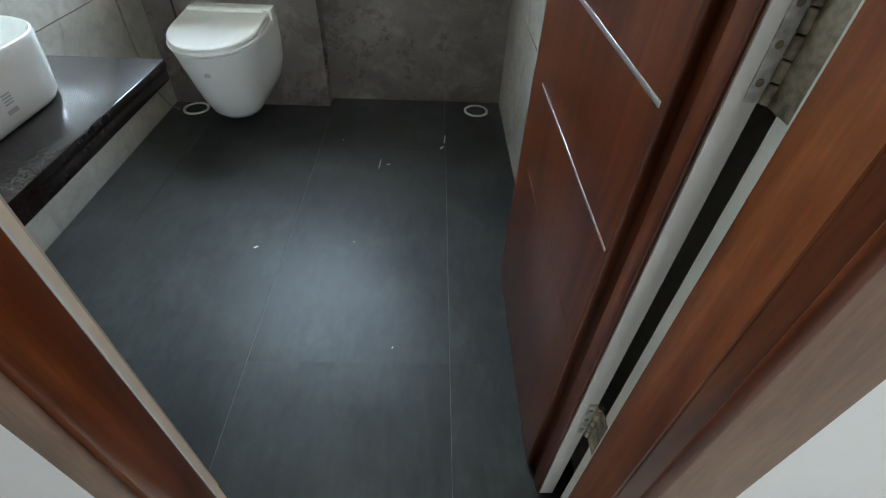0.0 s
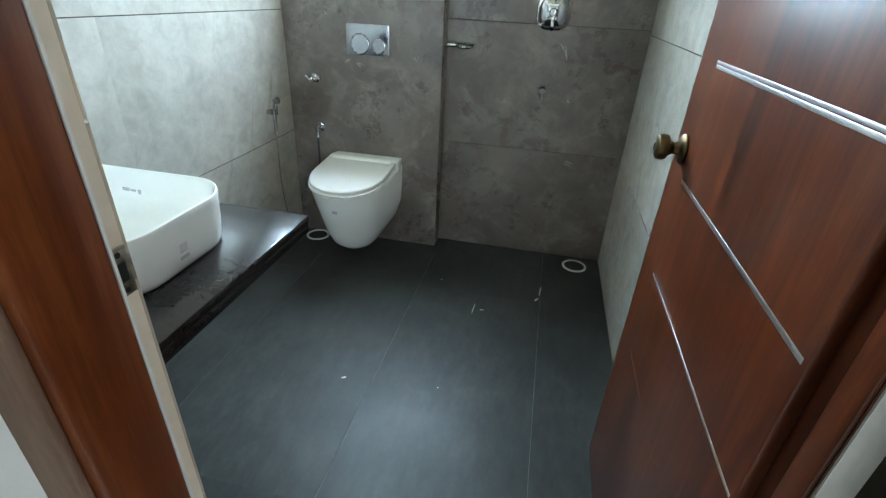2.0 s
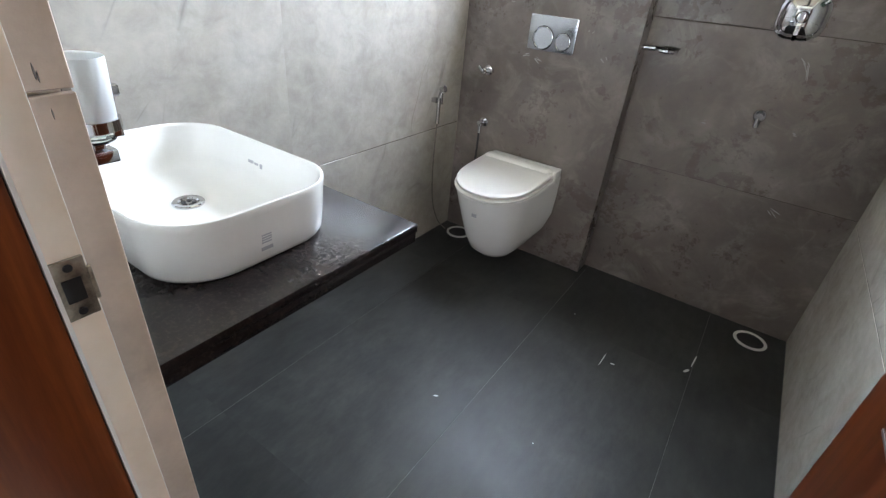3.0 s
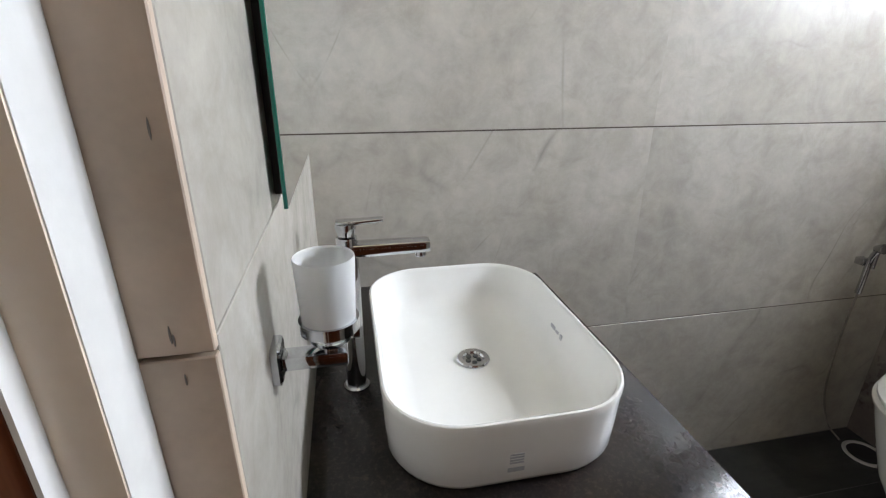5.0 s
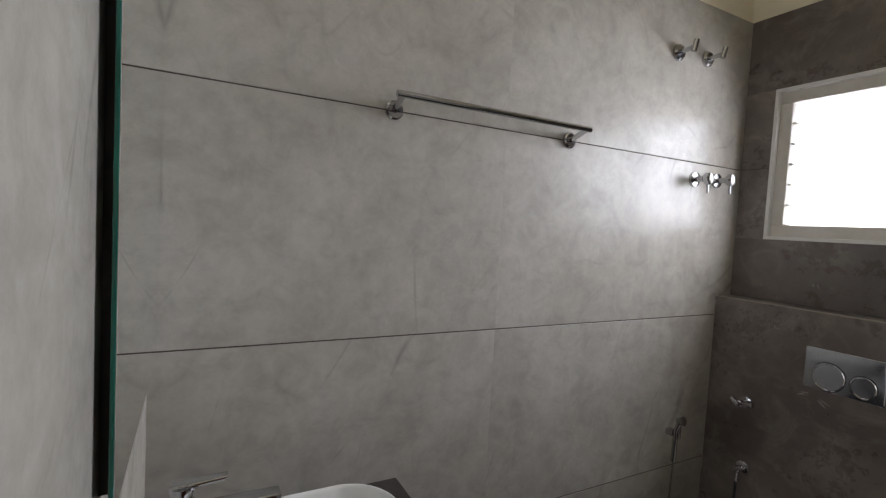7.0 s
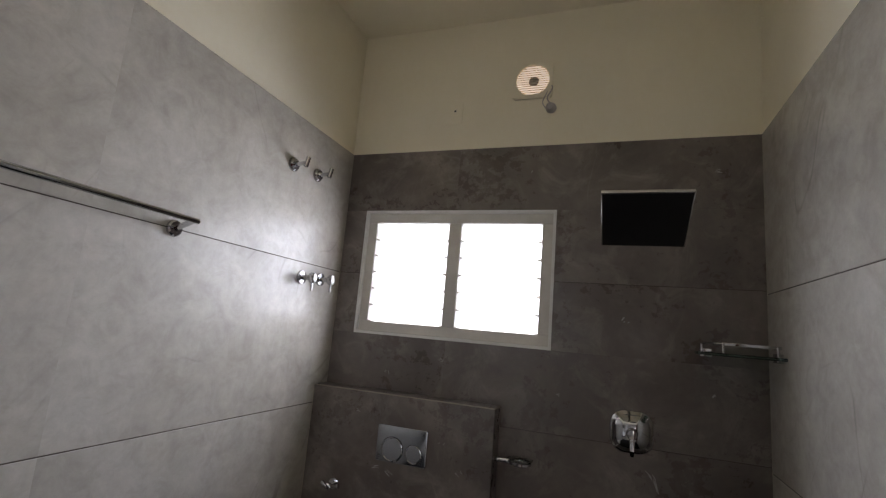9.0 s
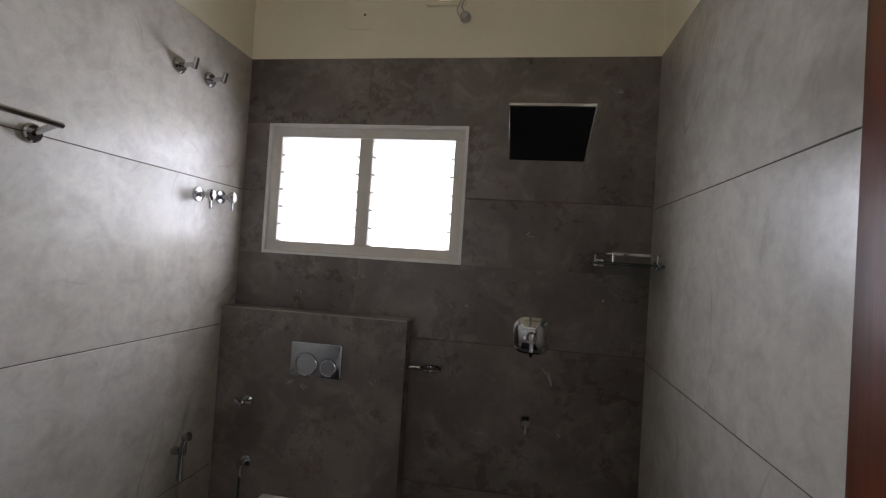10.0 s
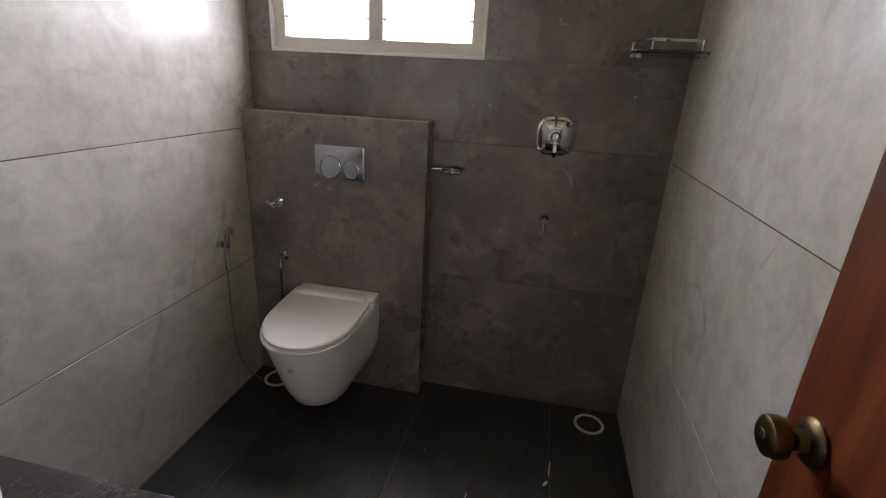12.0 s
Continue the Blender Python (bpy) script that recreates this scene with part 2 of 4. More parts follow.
def box(x0, x1, y0, y1, z0, z1, bevel=0.0, seg=2, bm=None):
    own = bmesh.new()
    bmesh.ops.create_cube(own, size=1.0)
    for v in own.verts:
        v.co = Vector((x0 + (v.co.x + 0.5) * (x1 - x0), y0 + (v.co.y + 0.5) * (y1 - y0), z0 + (v.co.z + 0.5) * (z1 - z0)))
    if bevel:
        bmesh.ops.bevel(own, geom=own.edges[:], offset=bevel, segments=seg, affect="EDGES", profile=0.5)
    return join(bm, own)


def join(bm, own):
    if bm is None:
        return own
    me = bpy.data.meshes.new("joined")
    own.to_mesh(me)
    own.free()
    bm.from_mesh(me)
    bpy.data.meshes.remove(me)
    return bm


def lathe(profile, m=Matrix(), steps=28, bm=None, closed=False):
    """Turn (radius, height) pairs round the z axis, then place with m. closed: the profile is a ring."""
    own = bmesh.new()
    rings = []
    for r, z in profile:
        if r < 1e-6:
            rings.append([own.verts.new(m @ Vector((0, 0, z)))])
        else:
            rings.append([own.verts.new(m @ Vector((r * math.cos(a), r * math.sin(a), z))) for a in (2 * math.pi * i / steps for i in range(steps))])
    pairs = list(zip(rings, rings[1:])) + ([(rings[-1], rings[0])] if closed else [])
    for a, c in pairs:
        for i in range(steps):
            j = (i + 1) % steps
            q = [a[i % len(a)], a[j % len(a)], c[j % len(c)], c[i % len(c)]]
            q = list(dict.fromkeys(q))
            if len(q) > 2:
                own.faces.new(q)
    for ring in (rings[0], rings[-1]):
        if not closed and len(ring) > 2:
            own.faces.new(ring)
    return join(bm, own)


def rod(p, q, r, steps=20, bm=None, bevel=0.12):
    p, q = Vector(p), Vector(q)
    length = (q - p).length
    m = Matrix.Translation(p) @ (q - p).to_track_quat("Z", "Y").to_matrix().to_4x4()
    e = min(r * bevel, length * 0.2)
    return lathe([(0, 0), (r - e, 0), (r, e), (r, length - e), (r - e, length), (0, length)], m, steps, bm)


def smooth_path(points, n=10):
    pts = [Vector(p) for p in points]
    pts = [2 * pts[0] - pts[1]] + pts + [2 * pts[-1] - pts[-2]]
    out = []
    for a, b, c, d in zip(pts, pts[1:], pts[2:], pts[3:]):
        for i in range(n):
            u = i / n
            out.append(0.5 * (2 * b + (c - a) * u + (2 * a - 5 * b + 4 * c - d) * u * u + (3 * b - a - 3 * c + d) * u ** 3))
    return out + [pts[-2]]


def tube(points, r, steps=10, n=8, bm=None):
    path = smooth_path(points, n)
    own = bmesh.new()
    rings = []
    for i, p in enumerate(path):
        d = path[min(i + 1, len(path) - 1)] - path[max(i - 1, 0)]
        q = d.to_track_quat("Z", "Y")
        rings.append([own.verts.new(p + q @ Vector((r * math.cos(a), r * math.sin(a), 0))) for a in (2 * math.pi * k / steps for k in range(steps))])
    for a, c in zip(rings, rings[1:]):
        for i in range(steps):
            own.faces.new((a[i], a[(i + 1) % steps], c[(i + 1) % steps], c[i]))
    own.faces.new(rings[0]), own.faces.new(rings[-1])
    return join(bm, own)


def rounded(w, h, r, n=8):
    """A rounded rectangle's outline, centred."""
    pts = []
    for cx, cy, a0 in ((1, 1, 0), (-1, 1, 90), (-1, -1, 180), (1, -1, 270)):
        for i in range(n + 1):
            a = radians(a0 + 90 * i / n)
            pts.append((cx * (w / 2 - r) + r * math.cos(a), cy * (h / 2 - r) + r * math.sin(a)))
    return pts


def loft(rings, bm=None, cap=(True, True)):
    own = bmesh.new()
    vs = [[own.verts.new(p) for p in ring] for ring in rings]
    for a, c in zip(vs, vs[1:]):
        for i in range(len(a)):
            j = (i + 1) % len(a)
            own.faces.new((a[i], a[j], c[j], c[i]))
    if cap[0]:
        own.faces.new(vs[0])
    if cap[1]:
        own.faces.new(vs[-1])
    return join(bm, own)


def plate(w, h, r, thick, m=Matrix(), bevel=0.0015, bm=None):
    """A rounded plate, thick along z, its back at z 0."""
    rings = [[m @ Vector((x * k, y * k, z)) for x, y in rounded(w, h, r)] for k, z in ((1, 0), (1, thick - bevel), (1 - 2 * bevel / min(w, h), thick))]
    return loft(rings, bm)


def facing(x, y, z, way):
    """A frame at a place whose z axis points along way ('+x', '-x', '+y', '-y') and whose y axis is up."""
    n = Vector({"+x": (1, 0, 0), "-x": (-1, 0, 0), "+y": (0, 1, 0), "-y": (0, -1, 0)}[way])
    up = Vector((0, 0, 1))
    r = up.cross(n)
    return Matrix(((r.x, up.x, n.x, x), (r.y, up.y, n.y, y), (r.z, up.z, n.z, z), (0, 0, 0, 1)))


# ---- plan: x across, y towards the window wall ----
W, YF, YB, TOP, CEIL = 1.768, 0.315, 2.40, 2.40, 3.05
YL, LEDGE_X, LEDGE_Z = 2.30, 0.828, 1.28
WX0, WX1, WZ0, WZ1 = 0.112, 1.018, 1.52, 2.105
DL, DR, DH = 0.886, 1.746, 2.12          # the door's opening in the wall
T = 0.008                                 # tile thickness
YO = 0.150                                # the wall's outer face


def structure(name, bm, material, label, category):
    return tagged(mesh_ob(name, bm, material), label, category, "", "structure")


floor = structure("floor", box(-0.2, W + 0.2, YO + 0.1, YB + 0.2, -0.1, -T + 0.0068), GROUT_PALE, "charcoal stone-look tiled bathroom floor with thin joints", "floor")
ground = structure("outer_floor", box(-2.2, 3.2, -2.8, YO + 0.1, -0.1, -0.006), CREAM_TILE, "cream polished tiles of the room outside the door", "floor")
wall_west = structure("wall_west", box(-0.2, -T, YO, YB + 0.2, -0.1, CEIL), [CREAM_PAINT], "side wall clad in pale grey stone tiles, cream paint above", "wall")
wall_east = structure("wall_east", box(W + T, W + 0.2, YO, YB + 0.2, -0.1, CEIL), [CREAM_PAINT], "side wall clad in pale grey stone tiles, cream paint above", "wall")


def wall_with_hole(y0, y1, hx0, hx1, hz0, hz1, x0, x1):
    bm = box(x0, hx0, y0, y1, -0.1, CEIL)
    box(hx1, x1, y0, y1, -0.1, CEIL, bm=bm)
    box(hx0, hx1, y0, y1, hz1, CEIL, bm=bm)
    if hz0 > -0.1:
        box(hx0, hx1, y0, y1, -0.1, hz0, bm=bm)
    return bm


FX, FZ, FR = 0.885, 2.714, 0.075          # the exhaust fan's hole
bm = wall_with_hole(YB + T, YB + 0.2, WX0, WX1, WZ0, WZ1, -T, W + T)
wall_north = structure("wall_north", bm, [CREAM_PAINT], "window wall clad in dark grey stone tiles, cream paint above", "wall")
bm = wall_with_hole(YO, YF - T, DL - T, DR + T, -0.1, DH, -T, W + T)
wall_south = structure("wall_south", bm, [CREAM_PAINT], "door wall clad in pale grey stone tiles", "wall")
ceiling = structure("ceiling", box(-0.2, W + 0.2, YO, YB + 0.2, CEIL, CEIL + 0.1), CREAM_PAINT, "cream painted plaster ceiling", "ceiling")

# the room outside the door, closed around the path; the lamp's opening is added
structure("outer_wall_west", box(-2.3, -2.2, -2.8, YO, -0.1, CEIL), WHITE_PAINT, "white painted wall of the outer room", "wall")
structure("outer_wall_east", box(3.2, 3.3, -2.8, YO, -0.1, CEIL), WHITE_PAINT, "white painted wall of the outer room", "wall")
structure("outer_wall_south", wall_with_hole(-2.9, -2.8, 1.85, 3.15, 0.7, 2.3, -2.3, 3.3), WHITE_PAINT, "white painted wall with an added opening for the fill lamp", "wall")
bm = box(-2.2, DL - 0.006, YO - 0.004, YO - 0.001, -0.006, CEIL)
box(1.84, 3.2, YO - 0.004, YO - 0.001, -0.006, CEIL, bm=bm)
box(DL - 0.006, 1.84, YO - 0.004, YO - 0.001, DH + 0.08, CEIL, bm=bm)
box(-2.2, -0.2, YO - 0.001, YO + 0.1, -0.1, CEIL, bm=bm), box(W + 0.2, 3.2, YO - 0.001, YO + 0.1, -0.1, CEIL, bm=bm)
structure("outer_wall_north", bm, WHITE_PAINT, "white painted wall round the doorway", "wall")
structure("outer_ceiling", box(-2.3, 3.3, -2.9, YO, CEIL, CEIL + 0.1), WHITE_PAINT, "white painted ceiling of the outer room", "ceiling")
structure("backdrop", box(-6, 8, 9.0, 9.1, -4, 9), BACKDROP, "bright hazy sky beyond the window", "sky")

# concealed cistern boxing
ledge = structure("cistern_ledge", box(0, LEDGE_X - T, YL + T, YB + 0.004, -T, LEDGE_Z - T), GROUT, "low dark-tiled boxing that hides the cistern", "ledge")


# ---- door frame and door ----
JL, JR, RL, RR = 0.947, 1.700, 0.931, 1.708    # jamb faces and rebates
YR, YI = 0.243, 0.271                          # rebate and inner face of the frame
frame_ob = empty("door_frame", (1.33, 0.2, 0), "brown varnished timber door frame with white primed rebates", "door frame", "", "structure")
for name, xo, xj, xr in (("jamb", DL, JL, RL), ("jamb", DR, JR, RR)):
    lo, hi = sorted((xo, xj))
    if xo < xj:
        part(name, box(lo, hi, YO - 0.004, YR - 0.003, 0, DH, 0.006), FRAME_WOOD, frame_ob)
    else:
        # a sunk line and a wide splay run down the outer corner
        section = ((xo, YR - 0.003), (xj, YR - 0.003), (xj, 0.153), (xj + 0.002, 0.151), (xj + 0.0022, 0.148), (xj + 0.013, 0.121), (xj + 0.016, 0.117), (xo, 0.117))
        part(name, loft([[Vector((x, y, z)) for x, y in section] for z in (0, DH)]), FRAME_WOOD, frame_ob, smooth=15)
        # Dark bead stands in for the shadow groove beside the architrave.
        part("bead", lathe([(0, 0), (0.009, 0), (0.009, DH), (0, DH)], Matrix.Translation((xj + 0.0150, 0.116, 0)), 14), DOOR_WOOD, frame_ob, "dark corner bead in place of a shadow groove")
    lo, hi = sorted((xo, xj))
    part("primed_stop", box(lo, hi - 0.001 if xo < xj else hi, YR - 0.003, YR, 0, DH - 0.03), PRIMER, frame_ob, "white primed door stop")
    lo, hi = sorted((xo, xr))
    part("rebate", box(lo, hi, YR, YI - (0.001 if xo < xj else 0.004), 0, DH - 0.03), RAW_WOOD if xo < xj else PRIMER, frame_ob, "pale unvarnished timber rebate" if xo < xj else "white primed rebate")
    part("rebate_edge", box(lo, hi - (0.0015 if xo < xj else 0), YI - (0.001 if xo < xj else 0.004), YI, 0, DH - 0.03, 0.0004), PRIMER, frame_ob, "white primed frame edge")
part("head", box(JL, JR, YO - 0.004, YR, DH - 0.06, DH, 0.004), FRAME_WOOD, frame_ob)
part("head_rebate", box(RL, RR, YR, YI, DH - 0.03, DH), PRIMER, frame_ob)
part("architrave", box(DL - 0.004, JL - 0.010, YO - 0.016, YO - 0.004, 0, DH + 0.07, 0.004), TRIM_WOOD, frame_ob, "dull brown architrave")
part("architrave", box(JR + 0.016, 1.838, 0.112, YO - 0.004, 0, DH + 0.07, 0.004), TRIM_WOOD, frame_ob, "dull brown architrave")
part("architrave", box(JL - 0.010, JR + 0.016, YO - 0.02, YO - 0.004, DH - 0.045, DH + 0.07, 0.004), TRIM_WOOD, frame_ob, "dull brown architrave")

strike = empty("strike_plate", (RL, 0.265, 1.035), "tarnished steel strike plate let into the rebate", "strike plate")
own = box(RL - 0.001, RL + 0.0025, 0.2440, 0.2690, 1.010, 1.066, 0.001)
part("plate", own, WORN_METAL, strike)
# The plate is uncut: a thin black block paints the hole's shade.
part("latch_hole", box(RL + 0.002, RL + 0.0035, 0.2490, 0.2630, 1.027, 1.049, 0.0006), BLACK, strike)
part("lip", box(RL - 0.004, RL + 0.0022, 0.2690, 0.2725, 1.022, 1.054, 0.001), WORN_METAL, strike)
for z in (1.017, 1.059):
    part("screw", rod((RL + 0.002, 0.2565, z), (RL + 0.0038, 0.2565, z), 0.0035, 10), BLACK, strike)

DX0, DXS, DXL, DX1, DY0, DY1, DZ1 = 1.647, 1.662, 1.668, 1.702, 0.297, 1.062, 2.075
door = empty("door", (DX1, DY0, 0), "open polished red-brown timber door with slim metal inlay strips", "door", "", "structure")
# the leaf: a raised field and stile with a groove between
bm = box(DXL, DX1, DY0 + 0.003, DY1, 0.006, DZ1, 0.001)
part("leaf", bm, DOOR_WOOD, door)
part("lipping", box(DXS + 0.008, DX1, DY0, DY0 + 0.003, 0.006, DZ1), PRIMER, door, "white primed hinge edge")
part("stile", box(DXS, DXL, DY0 + 0.003, 0.336, 0.006, DZ1, 0.0028), DOOR_WOOD, door)
part("field", box(DX0, DXL, 0.364, DY1, 0.006, DZ1, 0.004), DOOR_WOOD, door)
for z, half in ((0.755, 0.0026), (0.985, 0.0042), (1.213, 0.0034), (1.2205, 0.003)):
    part("inlay_strip", box(DX0 - 0.0012, DX0 + 0.002, 0.372, 0.945, z - half, z + half, 0.0004), STRIP_METAL, door, "slim brushed metal inlay strip")
part("scribed_line", box(DX0 - 0.0004, DX0 + 0.002, 0.372, 0.945, 0.5226, 0.5234), FRAME_WOOD, door, "thin scribed line in the timber")
for side, x in ((-1, DX0), (1, DX1)):
    m = facing(x, 0.995, 1.04, "-x" if side < 0 else "+x")
    knob = part("door_knob", lathe([(0, 0), (0.031, 0), (0.032, 0.004), (0.027, 0.009), (0.015, 0.012), (0.0125, 0.022), (0.017, 0.03), (0.0265, 0.036), (0.028, 0.046), (0.026, 0.055), (0.021, 0.0585), (0, 0.059)], m, 28), BRASS, door, "antique brass knob")
    part("keyhole", lathe([(0, 0.0585), (0.008, 0.0588), (0.008, 0.0605), (0, 0.061)], m, 16), CHROME, knob)
part("latch_plate", box(DX0 + 0.008, DX1 - 0.006, DY1 - 0.001, DY1 + 0.001, 1.0, 1.08, 0.0004), BRASS, door)
for z in (0.33, 1.027, 1.80):
    hinge = part("hinge", box(DXL + 0.018, DX1 + 0.001, DY0 - 0.0022, DY0 - 0.0002, z, z + 0.11, 0.0006), PAINTED_STEEL, door, "paint-smeared steel hinge leaf")
    part("hinge_leaf", box(RR - 0.0022, RR - 0.0002, YI - 0.022, DY0 - 0.004, z, z + 0.11, 0.0006), WORN_METAL, hinge)
    for k in range(5):
        part("knuckle", rod((DX1 + 0.004, DY0 - 0.006, z + k * 0.022 + 0.001), (DX1 + 0.004, DY0 - 0.006, z + k * 0.022 + 0.021), 0.006, 12), WORN_METAL, hinge)
    for k in (0.02, 0.055, 0.09):
        part("screw", rod((DXL + 0.025, DY0 - 0.002, z + k), (DXL + 0.025, DY0 - 0.0034, z + k), 0.004, 10), WORN_METAL, hinge)


# ---- window ----
window = empty("window_1", ((WX0 + WX1) / 2, YB, WZ0), "two-bay off-white louvre window with frosted glass slats", "window", "", "structure")
FW = 0.058
WY0, WY1 = YB + 0.012, YB + 0.075
# Trim is whiter than the frame: the light on it is in the colour.
part("architrave", loft([[Vector((x, y, z)) for x, z in ((WX0 - a, WZ0 - a), (WX1 + a, WZ0 - a), (WX1 + a, WZ1 + a), (WX0 - a, WZ1 + a))] for a, y in ((0.0, YB + 0.012), (0.0, YB - 0.004), (-0.012, YB - 0.004), (-0.014, YB + 0.012), (0.0, YB + 0.012))], cap=(False, False)), PRIMER, window, "thin edge trim whitened for the light on it")
for n, x0, x1, z0, z1 in (("window_frame", WX0, WX1, WZ0, WZ0 + FW), ("window_frame", WX0, WX1, WZ1 - FW, WZ1), ("window_frame", WX0, WX0 + FW, WZ0 + FW, WZ1 - FW), ("window_frame", WX1 - FW, WX1, WZ0 + FW, WZ1 - FW), ("mullion", 0.537, 0.597, WZ0 + FW, WZ1 - FW)):
    part(n, box(x0, x1, WY0, WY1, z0, z1, 0.004), WINDOW_PAINT, window)
for x0, x1 in ((WX0 + FW, 0.537), (0.597, WX1 - FW)):
    step = (WZ1 - WZ0 - 2 * FW) / 6
    for k in range(6):
        z = WZ0 + FW + step * (k + 0.5)
        own = box(x0 + 0.004, x1 - 0.004, -0.0025, 0.0025, -step * 0.56, step * 0.56, 0.001)
        bmesh.ops.transform(own, matrix=Matrix.Translation((0, WY0 + 0.035, z)) @ Matrix.Rotation(radians(-14), 4, "X"), verts=own.verts)
        slat = part("louvre_slat", own, LOUVRE_GLASS, window)
        slat.visible_shadow = False
        for xx, s in ((x0, 1), (x1, -1)):
            own = box(min(xx, xx + s * 0.015), max(xx, xx + s * 0.015), WY0 + 0.006, WY0 + 0.05, z - step / 2 - 0.004, z - step / 2 + 0.004, 0.001)
            part("slat_clip", own, WINDOW_PAINT, window)


# ---- granite slab, basin, tap ----
slab = empty("vanity_slab", (0.4, 0.6, 0.80), "polished black granite vanity slab fixed to the walls", "vanity top")
part("top", box(0.001, 0.797, YF + 0.001, 0.910, 0.78, 0.80, 0.002), GRANITE, slab)
part("front_apron", box(0.770, 0.795, YF + 0.001, 0.908, 0.755, 0.78, 0.002), GRANITE, slab)
part("end_apron", box(0.001, 0.770, 0.885, 0.908, 0.755, 0.78, 0.002), GRANITE, slab)

BX, BY, BW, BD, BZ0, BZ1 = 0.4345, 0.6115, 0.525, 0.371, 0.801, 0.918
basin = empty("wash_basin", (BX, BY, BZ0), "white ceramic countertop basin with rounded corners on the granite slab", "basin")


def basin_ring(w, d, r, z):
    return [Vector((BX + x, BY + y, z)) for x, y in rounded(w, d, r, 10)]


SIDE = ((0.0, 0.034), (0.003, 0.022), (0.012, 0.014), (0.05, 0.008), (0.1, 0.003))
rings = [basin_ring(BW - k, BD - k * 0.9, 0.112 - k * 0.25, BZ0 + z) for z, k in SIDE] + [
         basin_ring(BW, BD, 0.112, BZ1 - 0.006), basin_ring(BW - 0.003, BD - 0.003, 0.111, BZ1 - 0.001),
         basin_ring(BW - 0.009, BD - 0.009, 0.108, BZ1), basin_ring(BW - 0.015, BD - 0.015, 0.105, BZ1 - 0.002), basin_ring(BW - 0.019, BD - 0.019, 0.103, BZ1 - 0.008),
         basin_ring(BW - 0.05, BD - 0.045, 0.092, BZ1 - 0.061), basin_ring(BW - 0.085, BD - 0.075, 0.082, BZ1 - 0.085), basin_ring(BW - 0.15, BD - 0.13, 0.065, BZ1 - 0.093),
         basin_ring(0.10, 0.09, 0.044, BZ1 - 0.098)]
part("bowl", loft(rings), CERAMIC, basin, smooth=50)
DXB, DYB, DZB = 0.412, 0.614, BZ1 - 0.0970
waste = part("waste", lathe([(0.0, -0.004), (0.031, -0.004), (0.032, 0.0), (0.03, 0.0025), (0.021, 0.0015), (0.0185, -0.002), (0, -0.002)], Matrix.Translation((DXB, DYB, DZB + 0.002)), 28), CHROME, basin, "chrome waste fitting")
for k in range(5):
    a = 2 * math.pi * k / 5
    # Black discs on solid metal paint the shade of the holes.
    part("waste_hole", lathe([(0, 0), (0.005, 0), (0.005, 0.0006), (0, 0.0006)], Matrix.Translation((DXB + 0.011 * math.cos(a), DYB + 0.011 * math.sin(a), DZB + 0.0006)), 10), BLACK, waste)
# printed marks: plain bars
def side_x(z):
    """The basin's outer face at that height above its foot."""
    for (z0, k0), (z1, k1) in zip(SIDE, SIDE[1:]):
        if z <= z1:
            return BX + (BW - (k0 + (k1 - k0) * (z - z0) / (z1 - z0))) / 2


for z0, z1 in ((0.027, 0.034), (0.042, 0.0445), (0.047, 0.0495), (0.052, 0.0545), (0.057, 0.0595)):
    wide = 0.012 if z0 < 0.04 else 0.010
    part("printed_mark", box(side_x(z0) - 0.002, side_x((z0 + z1) / 2) + 0.0008, BY - 0.012 - wide, BY - 0.012 + wide, BZ0 + z0, BZ0 + z1), GREY_PRINT, basin, "small grey printed bar")
for x0, x1, z0, z1 in ((0.396, 0.414, 0.866, 0.873), (0.418, 0.431, 0.866, 0.871), (0.438, 0.446, 0.861, 0.872)):
    y = BY + BD / 2 - (0.0095 + 0.013 * (BZ1 - 0.008 - (z0 + z1) / 2) / 0.053)
    part("printed_mark", box(x0, x1, y - 0.0012, y + 0.003, z0, z1), GREY_PRINT, basin, "small grey printed bar")

TX, TY = 0.420, 0.392
tap = empty("basin_tap", (TX, TY, 0.80), "tall chrome single-lever basin tap on the slab", "tap")
foot = Matrix.Translation((TX, TY, 0.80))
part("base_ring", lathe([(0, 0), (0.0235, 0), (0.0235, 0.004), (0.020, 0.007), (0, 0.007)], foot), CHROME, tap)
part("column", lathe([(0, 0.006), (0.0175, 0.006), (0.0175, 0.286), (0.0165, 0.289), (0, 0.289)], foot), CHROME, tap)
rings = [[Vector((TX + x * k, TY + y, 1.067 + z * k)) for x, z in rounded(0.032, 0.022, 0.005, 4)] for y, k in ((0.0, 1.0), (0.06, 0.97), (0.118, 0.93), (0.132, 0.92), (0.136, 0.84))]
part("spout", loft(rings), CHROME, tap)
part("aerator", lathe([(0, 0), (0.0085, 0), (0.0100, 0.002), (0.0100, 0.011), (0, 0.011)], Matrix.Translation((TX, TY + 0.121, 1.047)), 20), CHROME, tap)
lever = part("lever_hub", lathe([(0, 0.291), (0.0135, 0.291), (0.0150, 0.297), (0.0175, 0.306), (0.0165, 0.312), (0, 0.3135)], foot), CHROME, tap)
rings = [[Vector((TX + x * k, TY + y, 1.114 + lift + z)) for x, z in rounded(0.023, 0.0065, 0.0028, 3)] for y, k, lift in ((-0.015, 0.8, 0.0), (-0.010, 1.0, 0.0), (0.020, 0.95, 0.0), (0.054, 0.78, 0.0012), (0.060, 0.62, 0.0015))]
part("lever", loft(rings), CHROME, lever)

# ---- tumbler holder on the door wall ----
HX, HY, HZ = 0.726, 0.373, 1.108
holder = empty("tumbler_holder", (HX, YF, HZ), "chrome wall bracket for a tumbler", "tumbler holder")
part("wall_plate", plate(0.040, 0.040, 0.006, 0.009, facing(HX, YF, HZ - 0.040, "+y"), 0.002), CHROME, holder)
